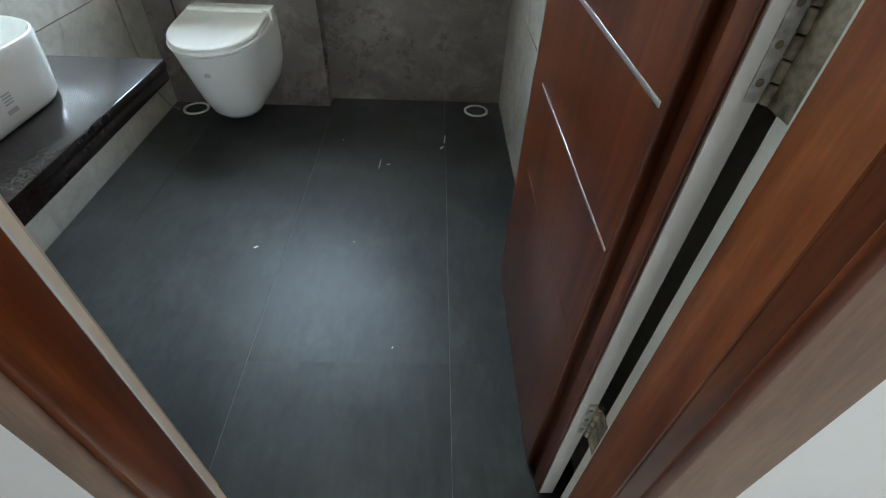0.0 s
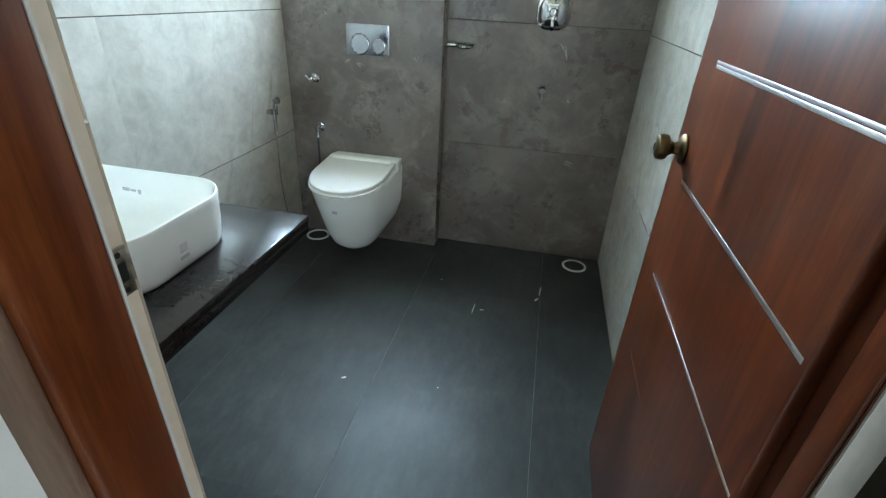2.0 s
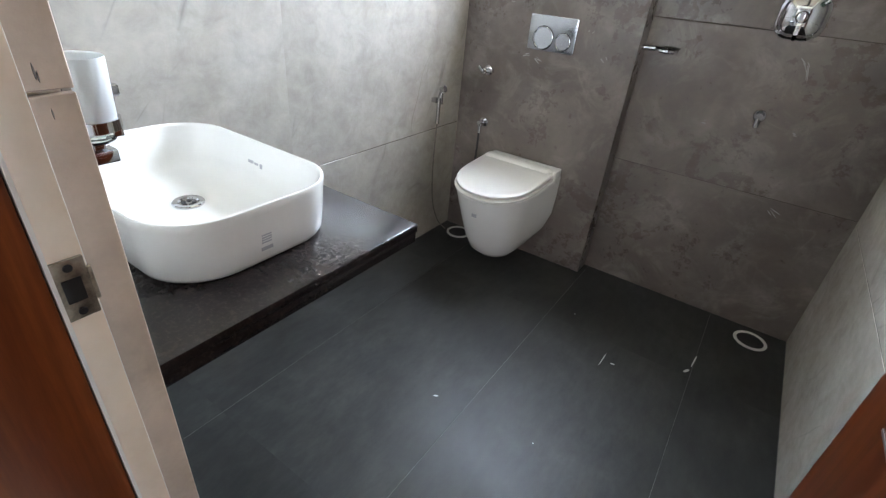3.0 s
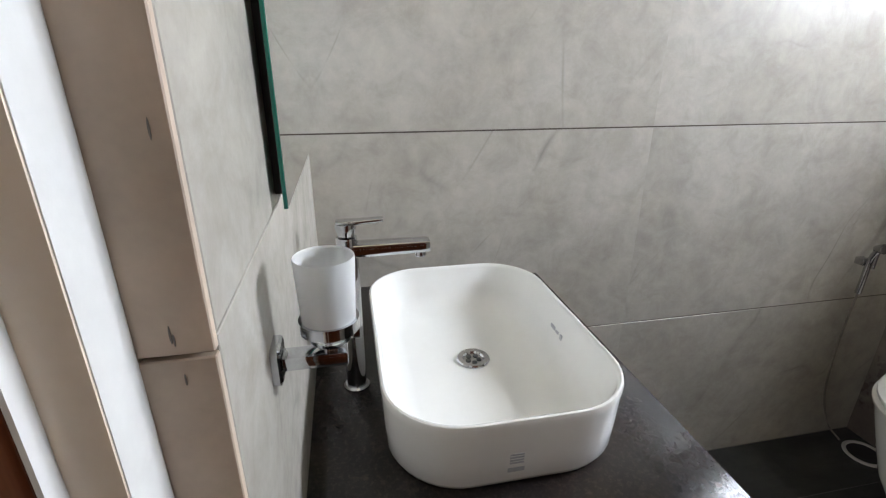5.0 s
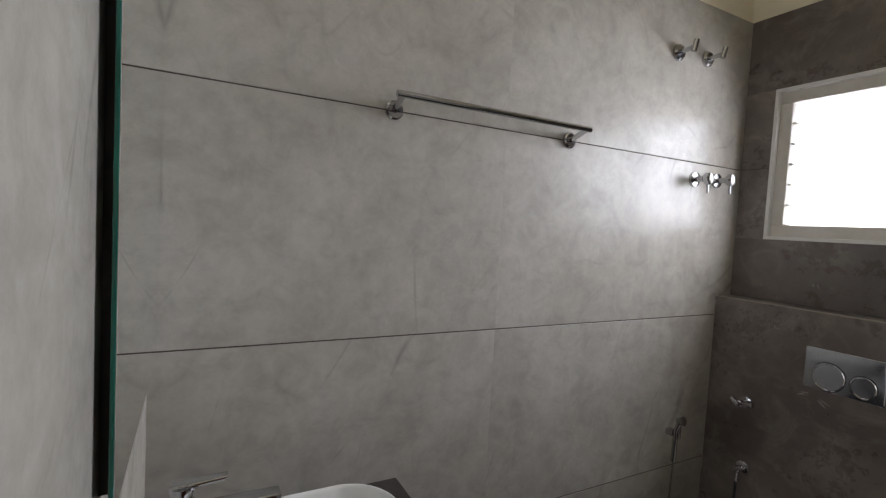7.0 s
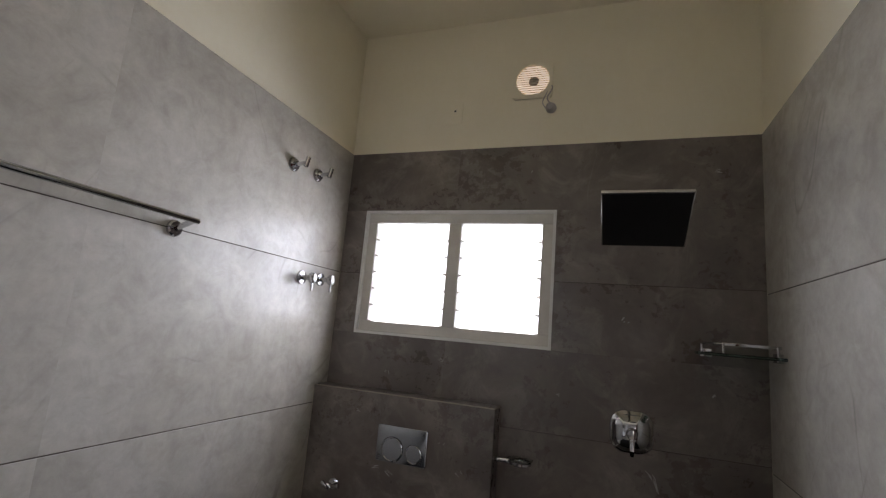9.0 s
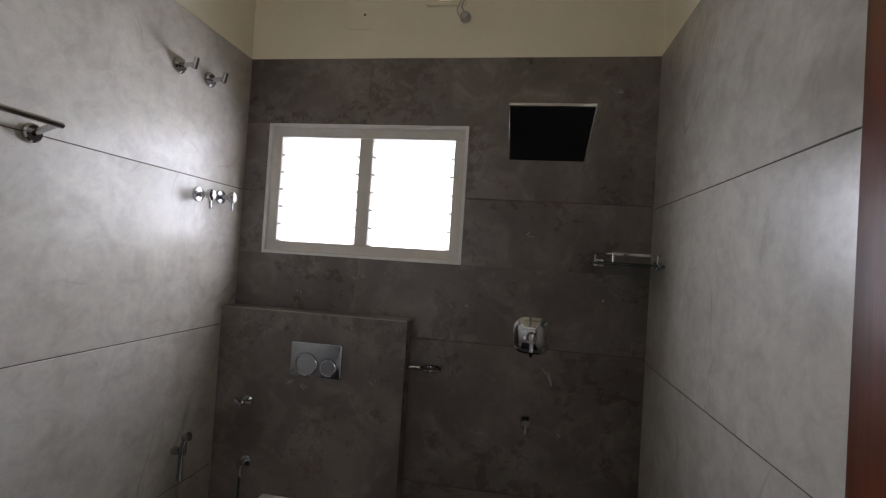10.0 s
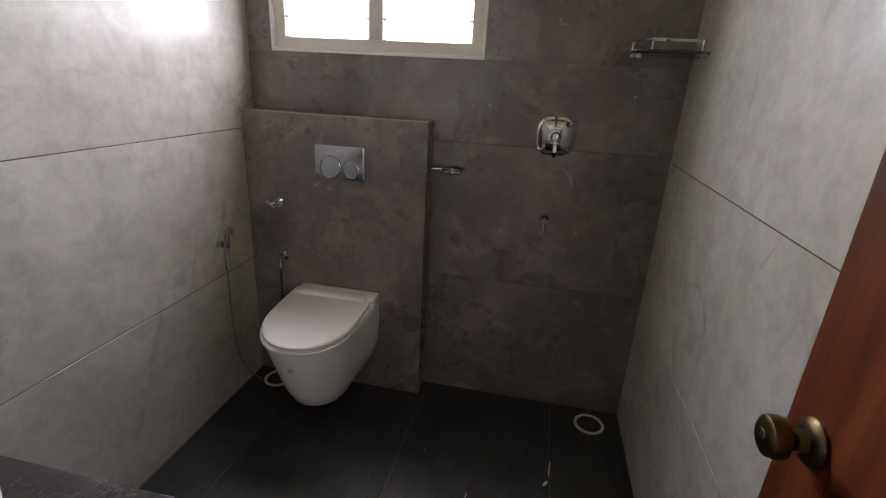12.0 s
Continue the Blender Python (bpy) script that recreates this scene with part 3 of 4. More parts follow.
part("arm", box(HX - 0.011, HX + 0.011, YF + 0.009, HY + 0.016, HZ - 0.048, HZ - 0.033, 0.0018), CHROME, holder)
part("ring_post", box(HX - 0.007, HX + 0.007, HY - 0.007, HY + 0.007, HZ - 0.034, HZ - 0.021, 0.002), CHROME, holder)
part("ring_plate", lathe([(0, -0.0225), (0.019, -0.0225), (0.0205, -0.0205), (0, -0.0205)], Matrix.Translation((HX, HY, HZ)), 28), CHROME, holder)
part("ring", lathe([(0.0272, -0.008), (0.0300, -0.008), (0.0300, 0.004), (0.0272, 0.004)], Matrix.Translation((HX, HY, HZ)), 36, closed=True), CHROME, holder)
part("ring_stem", box(HX - 0.004, HX + 0.004, HY + 0.0185, HY + 0.0295, HZ - 0.0215, HZ - 0.006, 0.001), CHROME, holder)
tumbler = empty("tumbler", (HX, HY, HZ), "frosted glass tumbler standing in its chrome holder", "tumbler")
part("cup", lathe([(0, -0.012), (0.020, -0.012), (0.0235, -0.009), (0.0266, 0.004), (0.0295, 0.068), (0.0288, 0.0695), (0.0276, 0.068), (0.0248, 0.002), (0.020, -0.006), (0, -0.007)], Matrix.Translation((HX, HY, HZ)), 36), FROSTED, tumbler)
part("base", lathe([(0, -0.0204), (0.016, -0.0204), (0.0185, -0.018), (0.0195, -0.0125), (0, -0.0125)], Matrix.Translation((HX, HY, HZ)), 32), CLEAR_GLASS, tumbler, "clear glass foot")

# ---- mirror ----
mirror = empty("mirror", (0.31, YF, 1.195), "frameless rectangular mirror with green glass edges on the door wall", "mirror")
part("backing", box(0.001, 0.585, YF + 0.0005, YF + 0.013, 1.205, 2.02), BLACK, mirror, "black mirror backing")
part("glass_sheet", box(0.001, 0.618, YF + 0.013, YF + 0.0175, 1.195, 2.04, 0.0006), GREEN_GLASS, mirror, "green edge of the mirror glass")
part("silvering", box(0.0015, 0.6165, YF + 0.0175, YF + 0.0182, 1.1965, 2.0385), MIRROR, mirror, "mirror face")


# ---- toilet ----
CX = 0.428
toilet = empty("toilet", (CX, YL, 0.1), "white wall-hung ceramic toilet with its lid shut", "toilet")


def bowl_outline(w, y_front, y_back, z, n=20, square=0.62):
    """A D-shaped outline: straight sides at the wall and a round front."""
    length = y_back - y_front
    pts = []
    y_mid = y_front + min(length * square, w * 0.62)
    for i in range(n + 1):
        a = math.pi * i / n
        pts.append(Vector((CX + w / 2 * math.cos(a), y_mid - (y_mid - y_front) * math.sin(a) ** 0.9, z)))
    return [Vector((CX + w / 2, y_back, z)), Vector((CX + w / 2, (y_back + y_mid) / 2, z))] + pts + [Vector((CX - w / 2, (y_back + y_mid) / 2, z)), Vector((CX - w / 2, y_back, z))]


YT = YL - 0.002


def sloped(rings):
    """The rim and lid rise a little towards the wall."""
    return [[Vector((p.x, p.y, p.z + max(0, p.y - 1.83) * 0.075 * min(1, max(0, (p.z - 0.33) / 0.1)))) for p in r] for r in rings]


def flared(rings, at_wall=0.402):
    """The bowl's sides widen to one width at the wall."""
    out = []
    for r in rings:
        half = max(p.x for p in r) - CX
        k = max(0.0, at_wall / 2 / half - 1) * min(1.0, max(0.0, (r[0].z - 0.10) / 0.2))
        out.append([Vector((CX + (p.x - CX) * (1 + k * min(1, max(0, (p.y - 2.02) / 0.2)) ** 1.5), p.y, p.z)) for p in r])
    return out


body = [bowl_outline(0.15, 2.02, YT, 0.075), bowl_outline(0.20, 1.985, YT, 0.082), bowl_outline(0.245, 1.945, YT, 0.115), bowl_outline(0.285, 1.91, YT, 0.18), bowl_outline(0.318, 1.875, YT, 0.27),
        bowl_outline(0.352, 1.842, YT, 0.36), bowl_outline(0.374, 1.822, YT, 0.42), bowl_outline(0.380, 1.817, YT, 0.434), bowl_outline(0.370, 1.825, YT, 0.438)]
part("bowl", loft(flared(sloped(body))), CERAMIC, toilet, smooth=60)
part("deck", box(CX - 0.176, CX + 0.200, 2.222, YT, 0.44, 0.512, 0.007, 3), CERAMIC, toilet)
part("seat", loft(sloped([bowl_outline(0.374, 1.822, 2.215, 0.4385), bowl_outline(0.388, 1.809, 2.215, 0.441), bowl_outline(0.390, 1.807, 2.215, 0.449), bowl_outline(0.384, 1.812, 2.215, 0.4525)])), SEAT_PLASTIC, toilet, smooth=40)
part("lid", loft(sloped([bowl_outline(0.368, 1.827, 2.235, 0.4570), bowl_outline(0.379, 1.817, 2.235, 0.4595), bowl_outline(0.380, 1.816, 2.235, 0.470), bowl_outline(0.372, 1.822, 2.233, 0.4750), bowl_outline(0.35, 1.838, 2.23, 0.4760)])), SEAT_PLASTIC, toilet, smooth=40)
part("hinge_bar", box(CX - 0.184, CX + 0.170, 2.196, 2.258, 0.475, 0.517, 0.016, 4), SEAT_PLASTIC, toilet)
part("printed_mark", box(CX - 0.012, CX + 0.012, 1.838, 1.842, 0.345, 0.36), GREY_PRINT, toilet, "small grey printed bar")

flush = empty("flush_plate", (0.453, YL, 1.09), "satin chrome dual flush plate on the cistern ledge", "flush plate")
part("plate", plate(0.222, 0.142, 0.008, 0.012, facing(0.453, YL, 1.088, "-y")), SATIN, flush)
for x, r in ((0.413, 0.046), (0.508, 0.034)):
    mm = facing(x, YL - 0.012, 1.062 + (0.006 if r > 0.04 else 0), "-y")
    b1 = part("button", lathe([(0, -0.002), (r, -0.002), (r, 0.0014), (0, 0.0014)], mm, 36), SATIN, flush)
    part("button_rim", lathe([(r - 0.004, 0.0015), (r - 0.001, 0.0055), (r + 0.0015, 0.0045), (r + 0.001, 0.0)], mm, 36, closed=True), CHROME, b1)
    # No gap is cut: a raised black ring paints its shade.
    part("button_gap", lathe([(r + 0.001, 0), (r + 0.004, 0.0), (r + 0.004, 0.0006), (r + 0.001, 0.0006)], mm, 36, closed=True), BLACK, b1, "black ring in place of the button's shaded gap")


# ---- water points ----
def angle_valve(x, y, z, way, turn=0, group="angle valves"):
    m = facing(x, y, z, way) @ Matrix.Rotation(radians(turn), 4, "Z")
    v = empty("angle_valve", (x, y, z), "small chrome angle valve on the wall tiles", "valve", group)
    part("flange", lathe([(0, 0), (0.024, 0), (0.023, 0.004), (0.012, 0.009), (0, 0.009)], m), CHROME, v)
    part("body", lathe([(0, 0.008), (0.009, 0.008), (0.010, 0.03), (0.013, 0.034), (0.013, 0.05), (0.009, 0.053), (0, 0.053)], m), CHROME, v)
    own = box(-0.007, 0.007, -0.004, 0.03, 0.053, 0.064, 0.002)
    bmesh.ops.transform(own, matrix=m @ Matrix.Rotation(radians(-50), 4, "Z"), verts=own.verts)
    part("handle", own, CHROME, v)
    own = lathe([(0, 0), (0.008, 0), (0.008, 0.028), (0.0095, 0.03), (0.0095, 0.04), (0, 0.04)], m @ Matrix.Translation((0, -0.008, 0.042)) @ Matrix.Rotation(radians(90), 4, "X"))
    part("outlet", own, CHROME, v)
    return v


angle_valve(0.155, YL, 0.888, "-y", 100)
angle_valve(0.165, YL, 0.635, "-y")
hose = empty("water_hose", (0.165, 2.25, 0.5), "thin grey braided water hose hanging behind the toilet", "hose")
part("hose", tube([(0.165, YL - 0.042, 0.588), (0.163, YL - 0.04, 0.5), (0.157, YL - 0.036, 0.38), (0.152, YL - 0.034, 0.30)], 0.0055, 8), DARK_HOSE, hose, "dark braided upper hose")
part("hose_tail", tube([(0.152, YL - 0.034, 0.305), (0.145, YL - 0.036, 0.24), (0.155, YL - 0.038, 0.185), (0.195, YL - 0.034, 0.19), (0.24, YL - 0.03, 0.26)], 0.0045, 8), PVC, hose, "pale plastic hose end")

spray = empty("health_faucet", (0, 2.06, 0.8), "chrome hand spray hanging from a hook on the pale tiles", "hand spray")
part("hook", box(0.0, 0.03, 2.048, 2.078, 0.738, 0.762, 0.004), CHROME, spray)
head = part("spray_handle", tube([(0.035, 2.063, 0.64), (0.036, 2.063, 0.70), (0.038, 2.063, 0.76), (0.05, 2.063, 0.80)], 0.0095, 12), CHROME, spray)
part("spray_head", lathe([(0, -0.012), (0.010, -0.012), (0.016, 0.008), (0.017, 0.014), (0.013, 0.016), (0, 0.016)], Matrix.Translation((0.052, 2.063, 0.806)) @ Matrix.Rotation(radians(75), 4, "Y")), CHROME, head)
part("trigger", box(0.05, 0.056, 2.058, 2.068, 0.735, 0.79, 0.002), CHROME, head)
part("hose", tube([(0.035, 2.063, 0.642), (0.030, 2.066, 0.55), (0.022, 2.075, 0.38), (0.02, 2.10, 0.2), (0.03, 2.15, 0.07), (0.06, 2.19, 0.012)], 0.0036, 8), HOSE_GREY, spray, "thin grey-brown hose")

div = empty("shower_mixer", (1.325, YB, 1.25), "chrome concealed shower mixer with a rounded square plate", "mixer")
mm = facing(1.325, YB, 1.252, "-y")
part("plate", loft([[mm @ Vector((x * k, y * k, z)) for x, y in rounded(0.152, 0.152, 0.052, 10)] for k, z in ((1, 0), (1.0, 0.004), (0.96, 0.007), (0.90, 0.009), (0.82, 0.018), (0.70, 0.028), (0.55, 0.036), (0.38, 0.041), (0.2, 0.043))]), CHROME, div, smooth=60)
part("sleeve", lathe([(0, 0.036), (0.022, 0.036), (0.020, 0.046), (0.016, 0.050), (0.016, 0.058), (0.019, 0.062), (0.016, 0.069), (0, 0.072)], mm, 32), CHROME, div)
own = loft([[mm @ Vector((x * k, y * k - d, z)) for x, y in rounded(0.015, 0.012, 0.005, 4)] for k, d, z in ((1, 0.0, 0.052), (1.1, 0.025, 0.064), (1.0, 0.05, 0.070), (0.8, 0.07, 0.070))])
part("lever", own, CHROME, div)
for a in (45, 135, 225, 315):
    own = box(0.058, 0.082, -0.003, 0.003, 0.006, 0.022, 0.0014)
    bmesh.ops.transform(own, matrix=mm @ Matrix.Rotation(radians(a), 4, "Z"), verts=own.verts)
    part("plate_ridge", own, CHROME, div)

sp = empty("wall_spout_outlet", (1.322, YB, 0.905), "small chrome bath spout outlet on the dark tiles", "spout")
mm = facing(1.322, YB, 0.905, "-y")
part("flange", plate(0.044, 0.044, 0.02, 0.006, mm, 0.002), DIM_CHROME, sp)
part("stub", lathe([(0, 0.005), (0.012, 0.005), (0.012, 0.03), (0.015, 0.034), (0.015, 0.045), (0, 0.045)], mm), DIM_CHROME, sp)
part("outlet", rod((1.322, YB - 0.037, 0.90), (1.322, YB - 0.037, 0.865), 0.010), CHROME, sp)

# shower head: tilted square plate on a wall arm
shower = empty("rain_shower", (1.33, 1.73, 1.93), "square dark polished steel rain shower head on a wall arm", "shower head")
SH = Matrix.Translation((1.319, 1.72, 1.8945)) @ Matrix.Rotation(radians(-27), 4, "X")
own = box(-0.107, 0.107, -0.107, 0.107, -0.005, 0.005, 0.002)
bmesh.ops.transform(own, matrix=SH, verts=own.verts)
hd = part("plate", own, CHROME, shower)
own = box(-0.1035, 0.1035, -0.1035, 0.1035, -0.0062, -0.0048)
bmesh.ops.transform(own, matrix=SH, verts=own.verts)
part("spray_face", own, BLACK, hd, "dark nozzle face")
part("joint", lathe([(0, 0), (0.022, 0), (0.022, 0.012), (0.013, 0.02), (0.013, 0.04), (0, 0.04)], SH @ Matrix.Translation((0, 0, 0.004))), CHROME, shower)
part("arm", tube([SH @ Vector((0, 0, 0.04)), SH @ Vector((0, 0.018, 0.068)), (1.326, 1.85, 1.955), (1.326, 2.1, 2.0), (1.325, YB, 2.05)], 0.011, 12), CHROME, shower)
part("wall_flange", lathe([(0, 0), (0.028, 0), (0.026, 0.006), (0.012, 0.012), (0, 0.012)], facing(1.325, YB, 2.05, "-y")), CHROME, shower)

# corner glass shelf
shelf = empty("corner_shelf", (W, YB, 1.565), "green-edged glass corner shelf with a chrome rail", "shelf")
SHELF_EDGE = ((W - 0.001, YB - 0.001), (1.535, YB - 0.001), (1.534, 2.335), (1.541, 2.285), (1.557, 2.243), (1.582, 2.212), (1.615, 2.197), (1.70, 2.195), (W - 0.001, 2.205))
rings = [[Vector((x + dx, y + dy, z)) for x, y in SHELF_EDGE] for z, dx, dy in ((1.558, 0.0, 0.002), (1.560, 0.0, 0.0), (1.566, 0.0, 0.0), (1.568, 0.0, 0.002))]
part("glass", loft(rings), SHELF_GLASS, shelf)
part("rail", box(1.585, 1.752, 2.203, 2.209, 1.593, 1.603, 0.0015), CHROME, shelf, "slim flat chrome guard rail")
part("rail_return", tube([(1.588, 2.206, 1.598), (1.566, 2.232, 1.598), (1.552, 2.270, 1.598), (1.547, 2.33, 1.598)], 0.0042, 8, 4), CHROME, shelf)
for x, y in ((1.590, 2.206), (1.742, 2.206), (1.547, 2.33)):
    part("rail_post", rod((x, y, 1.568), (x, y, 1.600), 0.0048, 12), CHROME, shelf)
for x0, x1, y0, y1 in ((1.548, 1.588, YB - 0.022, YB - 0.001), (W - 0.022, W - 0.001, 2.235, 2.275)):
    part("bracket", box(x0, x1, y0, y1, 1.550, 1.580, 0.003), CHROME, shelf)

# soap dish on the ledge's side
soap = empty("soap_dish", (LEDGE_X, 2.355, 1.09), "small glass soap dish on a chrome bracket", "soap dish")
part("bracket", rod((LEDGE_X, 2.352, 1.087), (LEDGE_X + 0.055, 2.352, 1.087), 0.010), CHROME, soap)
part("ring", lathe([(0.040, -0.004), (0.044, -0.004), (0.044, 0.004), (0.040, 0.004)], Matrix.Translation((LEDGE_X + 0.098, 2.352, 1.087)), 28, closed=True), CHROME, soap)
part("dish", lathe([(0, -0.014), (0.030, -0.013), (0.046, 0.006), (0.049, 0.010), (0.046, 0.010), (0.030, -0.008), (0, -0.009)], Matrix.Translation((LEDGE_X + 0.098, 2.352, 1.09)), 28), CLEAR_GLASS, soap)

# towel bar
bar = empty("towel_bar", (0, 1.15, 1.8), "chrome towel bar on two posts across the tile joint", "towel bar")
part("bar", rod((0.088, 0.825, 1.822), (0.088, 1.462, 1.822), 0.0085), CHROME, bar)
for y, ye in ((0.852, 0.84), (1.456, 1.446)):
    part("wall_flange", lathe([(0, 0), (0.025, 0), (0.025, 0.009), (0.021, 0.013), (0, 0.013)], facing(0, y, 1.80, "+x")), CHROME, bar)
    part("post", rod((0.01, y, 1.80), (0.090, ye, 1.822), 0.0085), CHROME, bar)


def robe_hook(y, z):
    h = empty("robe_hook", (0, y, z), "chrome robe hook high on the pale tiles", "hook", "robe hooks")
    m = facing(0, y, z, "+x")
    part("flange", lathe([(0, 0), (0.029, 0), (0.029, 0.009), (0.022, 0.016), (0, 0.017)], m), CHROME, h)
    part("post", rod((0.012, y, z), (0.068, y, z + 0.004), 0.0085), CHROME, h)
    part("peg", rod((0.063, y, z - 0.014), (0.071, y + 0.002, z + 0.030), 0.0095, bevel=0.3), CHROME, h)


robe_hook(1.95, 2.183), robe_hook(2.118, 2.194)


def stop_cock(y, z):
    h = empty("stop_cock", (0, y, z), "chrome stop cock with a lever below the tile joint", "valve", "stop cocks")
    m = facing(0, y, z, "+x")
    part("flange", lathe([(0, 0), (0.030, 0), (0.028, 0.008), (0.014, 0.012), (0, 0.012)], m), CHROME, h)
    part("body", lathe([(0, 0.01), (0.011, 0.01), (0.011, 0.05), (0, 0.05)], m), CHROME, h)
    part("cap", lathe([(0, 0.048), (0.020, 0.048), (0.023, 0.053), (0.022, 0.068), (0.014, 0.073), (0, 0.074)], m), CHROME, h)
    part("lever", box(0.055, 0.063, y - 0.004, y + 0.004, z - 0.055, z - 0.012, 0.002), CHROME, h)


stop_cock(2.10, 1.735), stop_cock(2.238, 1.742)

# exhaust fan, lamp holder and socket plate high on the window wall
fan = empty("exhaust_fan", (FX, YB, FZ), "small square exhaust fan with round louvred mouth", "fan")
FS = 0.09
own = bmesh.new()
mm = facing(FX, YB + T, FZ, "-y")
angles = [2 * math.pi * (k + 0.5) / 48 for k in range(48)]
square = [FS / max(abs(math.cos(a)), abs(math.sin(a))) for a in angles]
outer, outer_b = ([mm @ Vector((r * math.cos(a), r * math.sin(a), z)) for a, r in zip(angles, square)] for z in (0.014, 0.0))
inner, inner_b = ([mm @ Vector((FR * math.cos(a), FR * math.sin(a), z)) for a in angles] for z in (0.014, 0.002))
part("frame", loft([outer_b, outer, inner, inner_b], own, cap=(False, False)), CREAM_PAINT, fan, "cream plastic fan frame")
m2, t2, b2 = mat("daylit_fan_mouth", 0.6)
b2.inputs["Base Color"].default_value = (0.8, 0.75, 0.66, 1)
b2.inputs["Emission Color"].default_value, b2.inputs["Emission Strength"].default_value = (1.0, 0.86, 0.70, 1), 1.9
part("mouth", lathe([(0, 0.001), (FR, 0.001), (FR, 0.002), (0, 0.002)], mm, 36), m2, fan, "daylight showing through the fan")
for k in range(14):
    z = -FR + FR * 2 * (k + 0.5) / 14
    w = math.sqrt(max(FR * FR - z * z, 0)) - 0.001
    own = box(-w, w, z - 0.0011, z + 0.0011, 0.004, 0.010)
    bmesh.ops.transform(own, matrix=mm, verts=own.verts)
    part("slat", own, PVC, fan)
part("motor", lathe([(0, 0.002), (0.024, 0.002), (0.022, 0.0034), (0, 0.0036)], mm @ Matrix.Translation((0.004, -0.002, 0)), 24), REVEAL_TILE, fan, "brown fan motor")
lamp = empty("lamp_holder", (0.968, YB, 2.585), "bare plastic lamp holder hanging on its grey wires", "lamp holder")
part("socket", lathe([(0, 0), (0.024, 0), (0.022, 0.02), (0.017, 0.038), (0.012, 0.045), (0, 0.045)], facing(0.972, YB + T, 2.575, "-y") @ Matrix.Rotation(radians(15), 4, "X")), WIRE, lamp)
part("wire", tube([(0.965, YB + 0.004, 2.695), (0.975, YB - 0.01, 2.66), (0.955, YB - 0.008, 2.62), (0.968, YB - 0.012, 2.59)], 0.003, 6), WIRE, lamp)
part("wire", tube([(0.965, YB + 0.004, 2.69), (0.95, YB - 0.006, 2.64), (0.935, YB - 0.006, 2.60), (0.95, YB - 0.006, 2.57)], 0.0025, 6), WIRE, lamp)
cover = empty("junction_cover", (0.51, YB, 2.57), "flush cream blank plate on the painted wall", "cover plate")
part("plate", plate(0.11, 0.11, 0.006, 0.0035, facing(0.505, YB + T, 2.585, "-y")), CREAM_PAINT, cover)
part("screw", rod((0.523, YB + T - 0.003, 2.595), (0.523, YB + T - 0.0055, 2.595), 0.005, 12), BLACK, cover)


def floor_trap(x, y):
    d = empty("floor_trap", (x, y, 0), "open round drain pipe end with a white plastic rim", "floor drain", "floor drains")
    part("rim", lathe([(0.054, -0.002), (0.066, -0.002), (0.067, 0.004), (0.064, 0.007), (0.057, 0.007), (0.054, 0.004)], Matrix.Translation((x, y, 0)), 40, closed=True), PVC, d)
    # Flat black disc paints the darkness inside the pipe.
    part("opening", lathe([(0, 0.0012), (0.0545, 0.0012), (0.0545, 0.002), (0, 0.002)], Matrix.Translation((x, y, 0)), 40), BLACK, d, "black disc for the shade in the pipe mouth")


floor_trap(1.632, 2.294), floor_trap(0.13, 2.225)

part("edge_line", box(0.002, LEDGE_X, YL - 0.0012, YL + 0.003, LEDGE_Z - 0.003, LEDGE_Z + 0.0012), EDGE, ledge, "pale cut tile edge")
part("edge_line", box(LEDGE_X - 0.003, LEDGE_X + 0.0012, YL + 0.003, YB, LEDGE_Z - 0.003, LEDGE_Z + 0.0012), EDGE, ledge, "pale cut tile edge")
part("edge_line", box(0.0, 0.003, YL - 0.0012, YL + 0.002, 0.55, LEDGE_Z - 0.02), EDGE, ledge, "pale grout line")
# scratches on the dark wall tiles
own = bmesh.new()
rng = random.Random(9)
for x, y, z, l, a in ((0.345, YL, 0.985, 0.035, 20), (0.405, YL, 0.972, 0.05, -25), (0.70, YL, 1.02, 0.03, -40), (0.62, YL, 1.12, 0.02, 60), (0.23, YL, 1.20, 0.012, 0), (1.405, YB, 1.085, 0.07, -70), (1.395, YB, 1.11, 0.05, -50), (1.46, YB, 0.86, 0.03, -20), (1.15, YB, 0.84, 0.02, 10), (1.05, YB, 1.35, 0.02, 30), (1.60, YB, 1.42, 0.018, 70), (0.55, YB, 1.44, 0.02, 15), (0.90, YB, 2.28, 0.015, 40), (1.62, YB, 2.26, 0.05, -15), (1.30, YB, 1.66, 0.02, 50), (0.30, YB, 1.36, 0.03, 100), (1.50, YB, 0.55, 0.05, -35)):
    for k in range(3):
        q = lathe([(0, 0), (1, 0), (0.7, 1), (0, 1)], Matrix.Translation((x + rng.uniform(-0.012, 0.012), y - 0.0002, z + rng.uniform(-0.008, 0.008))) @ facing(0, 0, 0, "-y") @ Matrix.Rotation(radians(a + rng.uniform(-15, 15)), 4, "Z") @ Matrix.Diagonal((l * rng.uniform(0.15, 0.5), rng.uniform(0.0008, 0.0022), 0.0005, 1)), 8)
        join(own, q)
tagged(mesh_ob("wall_scratches", own, SCUFF_GREY), "pale scratches and smears on the dark wall tiles", "scratches", "", "stuff")

# dark smudges either side of the joint in the door reveal
own = bmesh.new()
for y, z, l, w in ((0.2915, 1.196, 0.013, 0.0016), (0.2930, 1.192, 0.009, 0.0012), (0.2945, 1.164, 0.009, 0.0012), (0.3040, 1.315, 0.012, 0.0014)):
    join(own, lathe([(0, 0), (1, 0), (0.8, 1), (0, 1)], Matrix.Translation((DL + 0.0001, y, z)) @ facing(0, 0, 0, "+x") @ Matrix.Diagonal((w / 2, l / 2, 0.0006, 1)), 10))
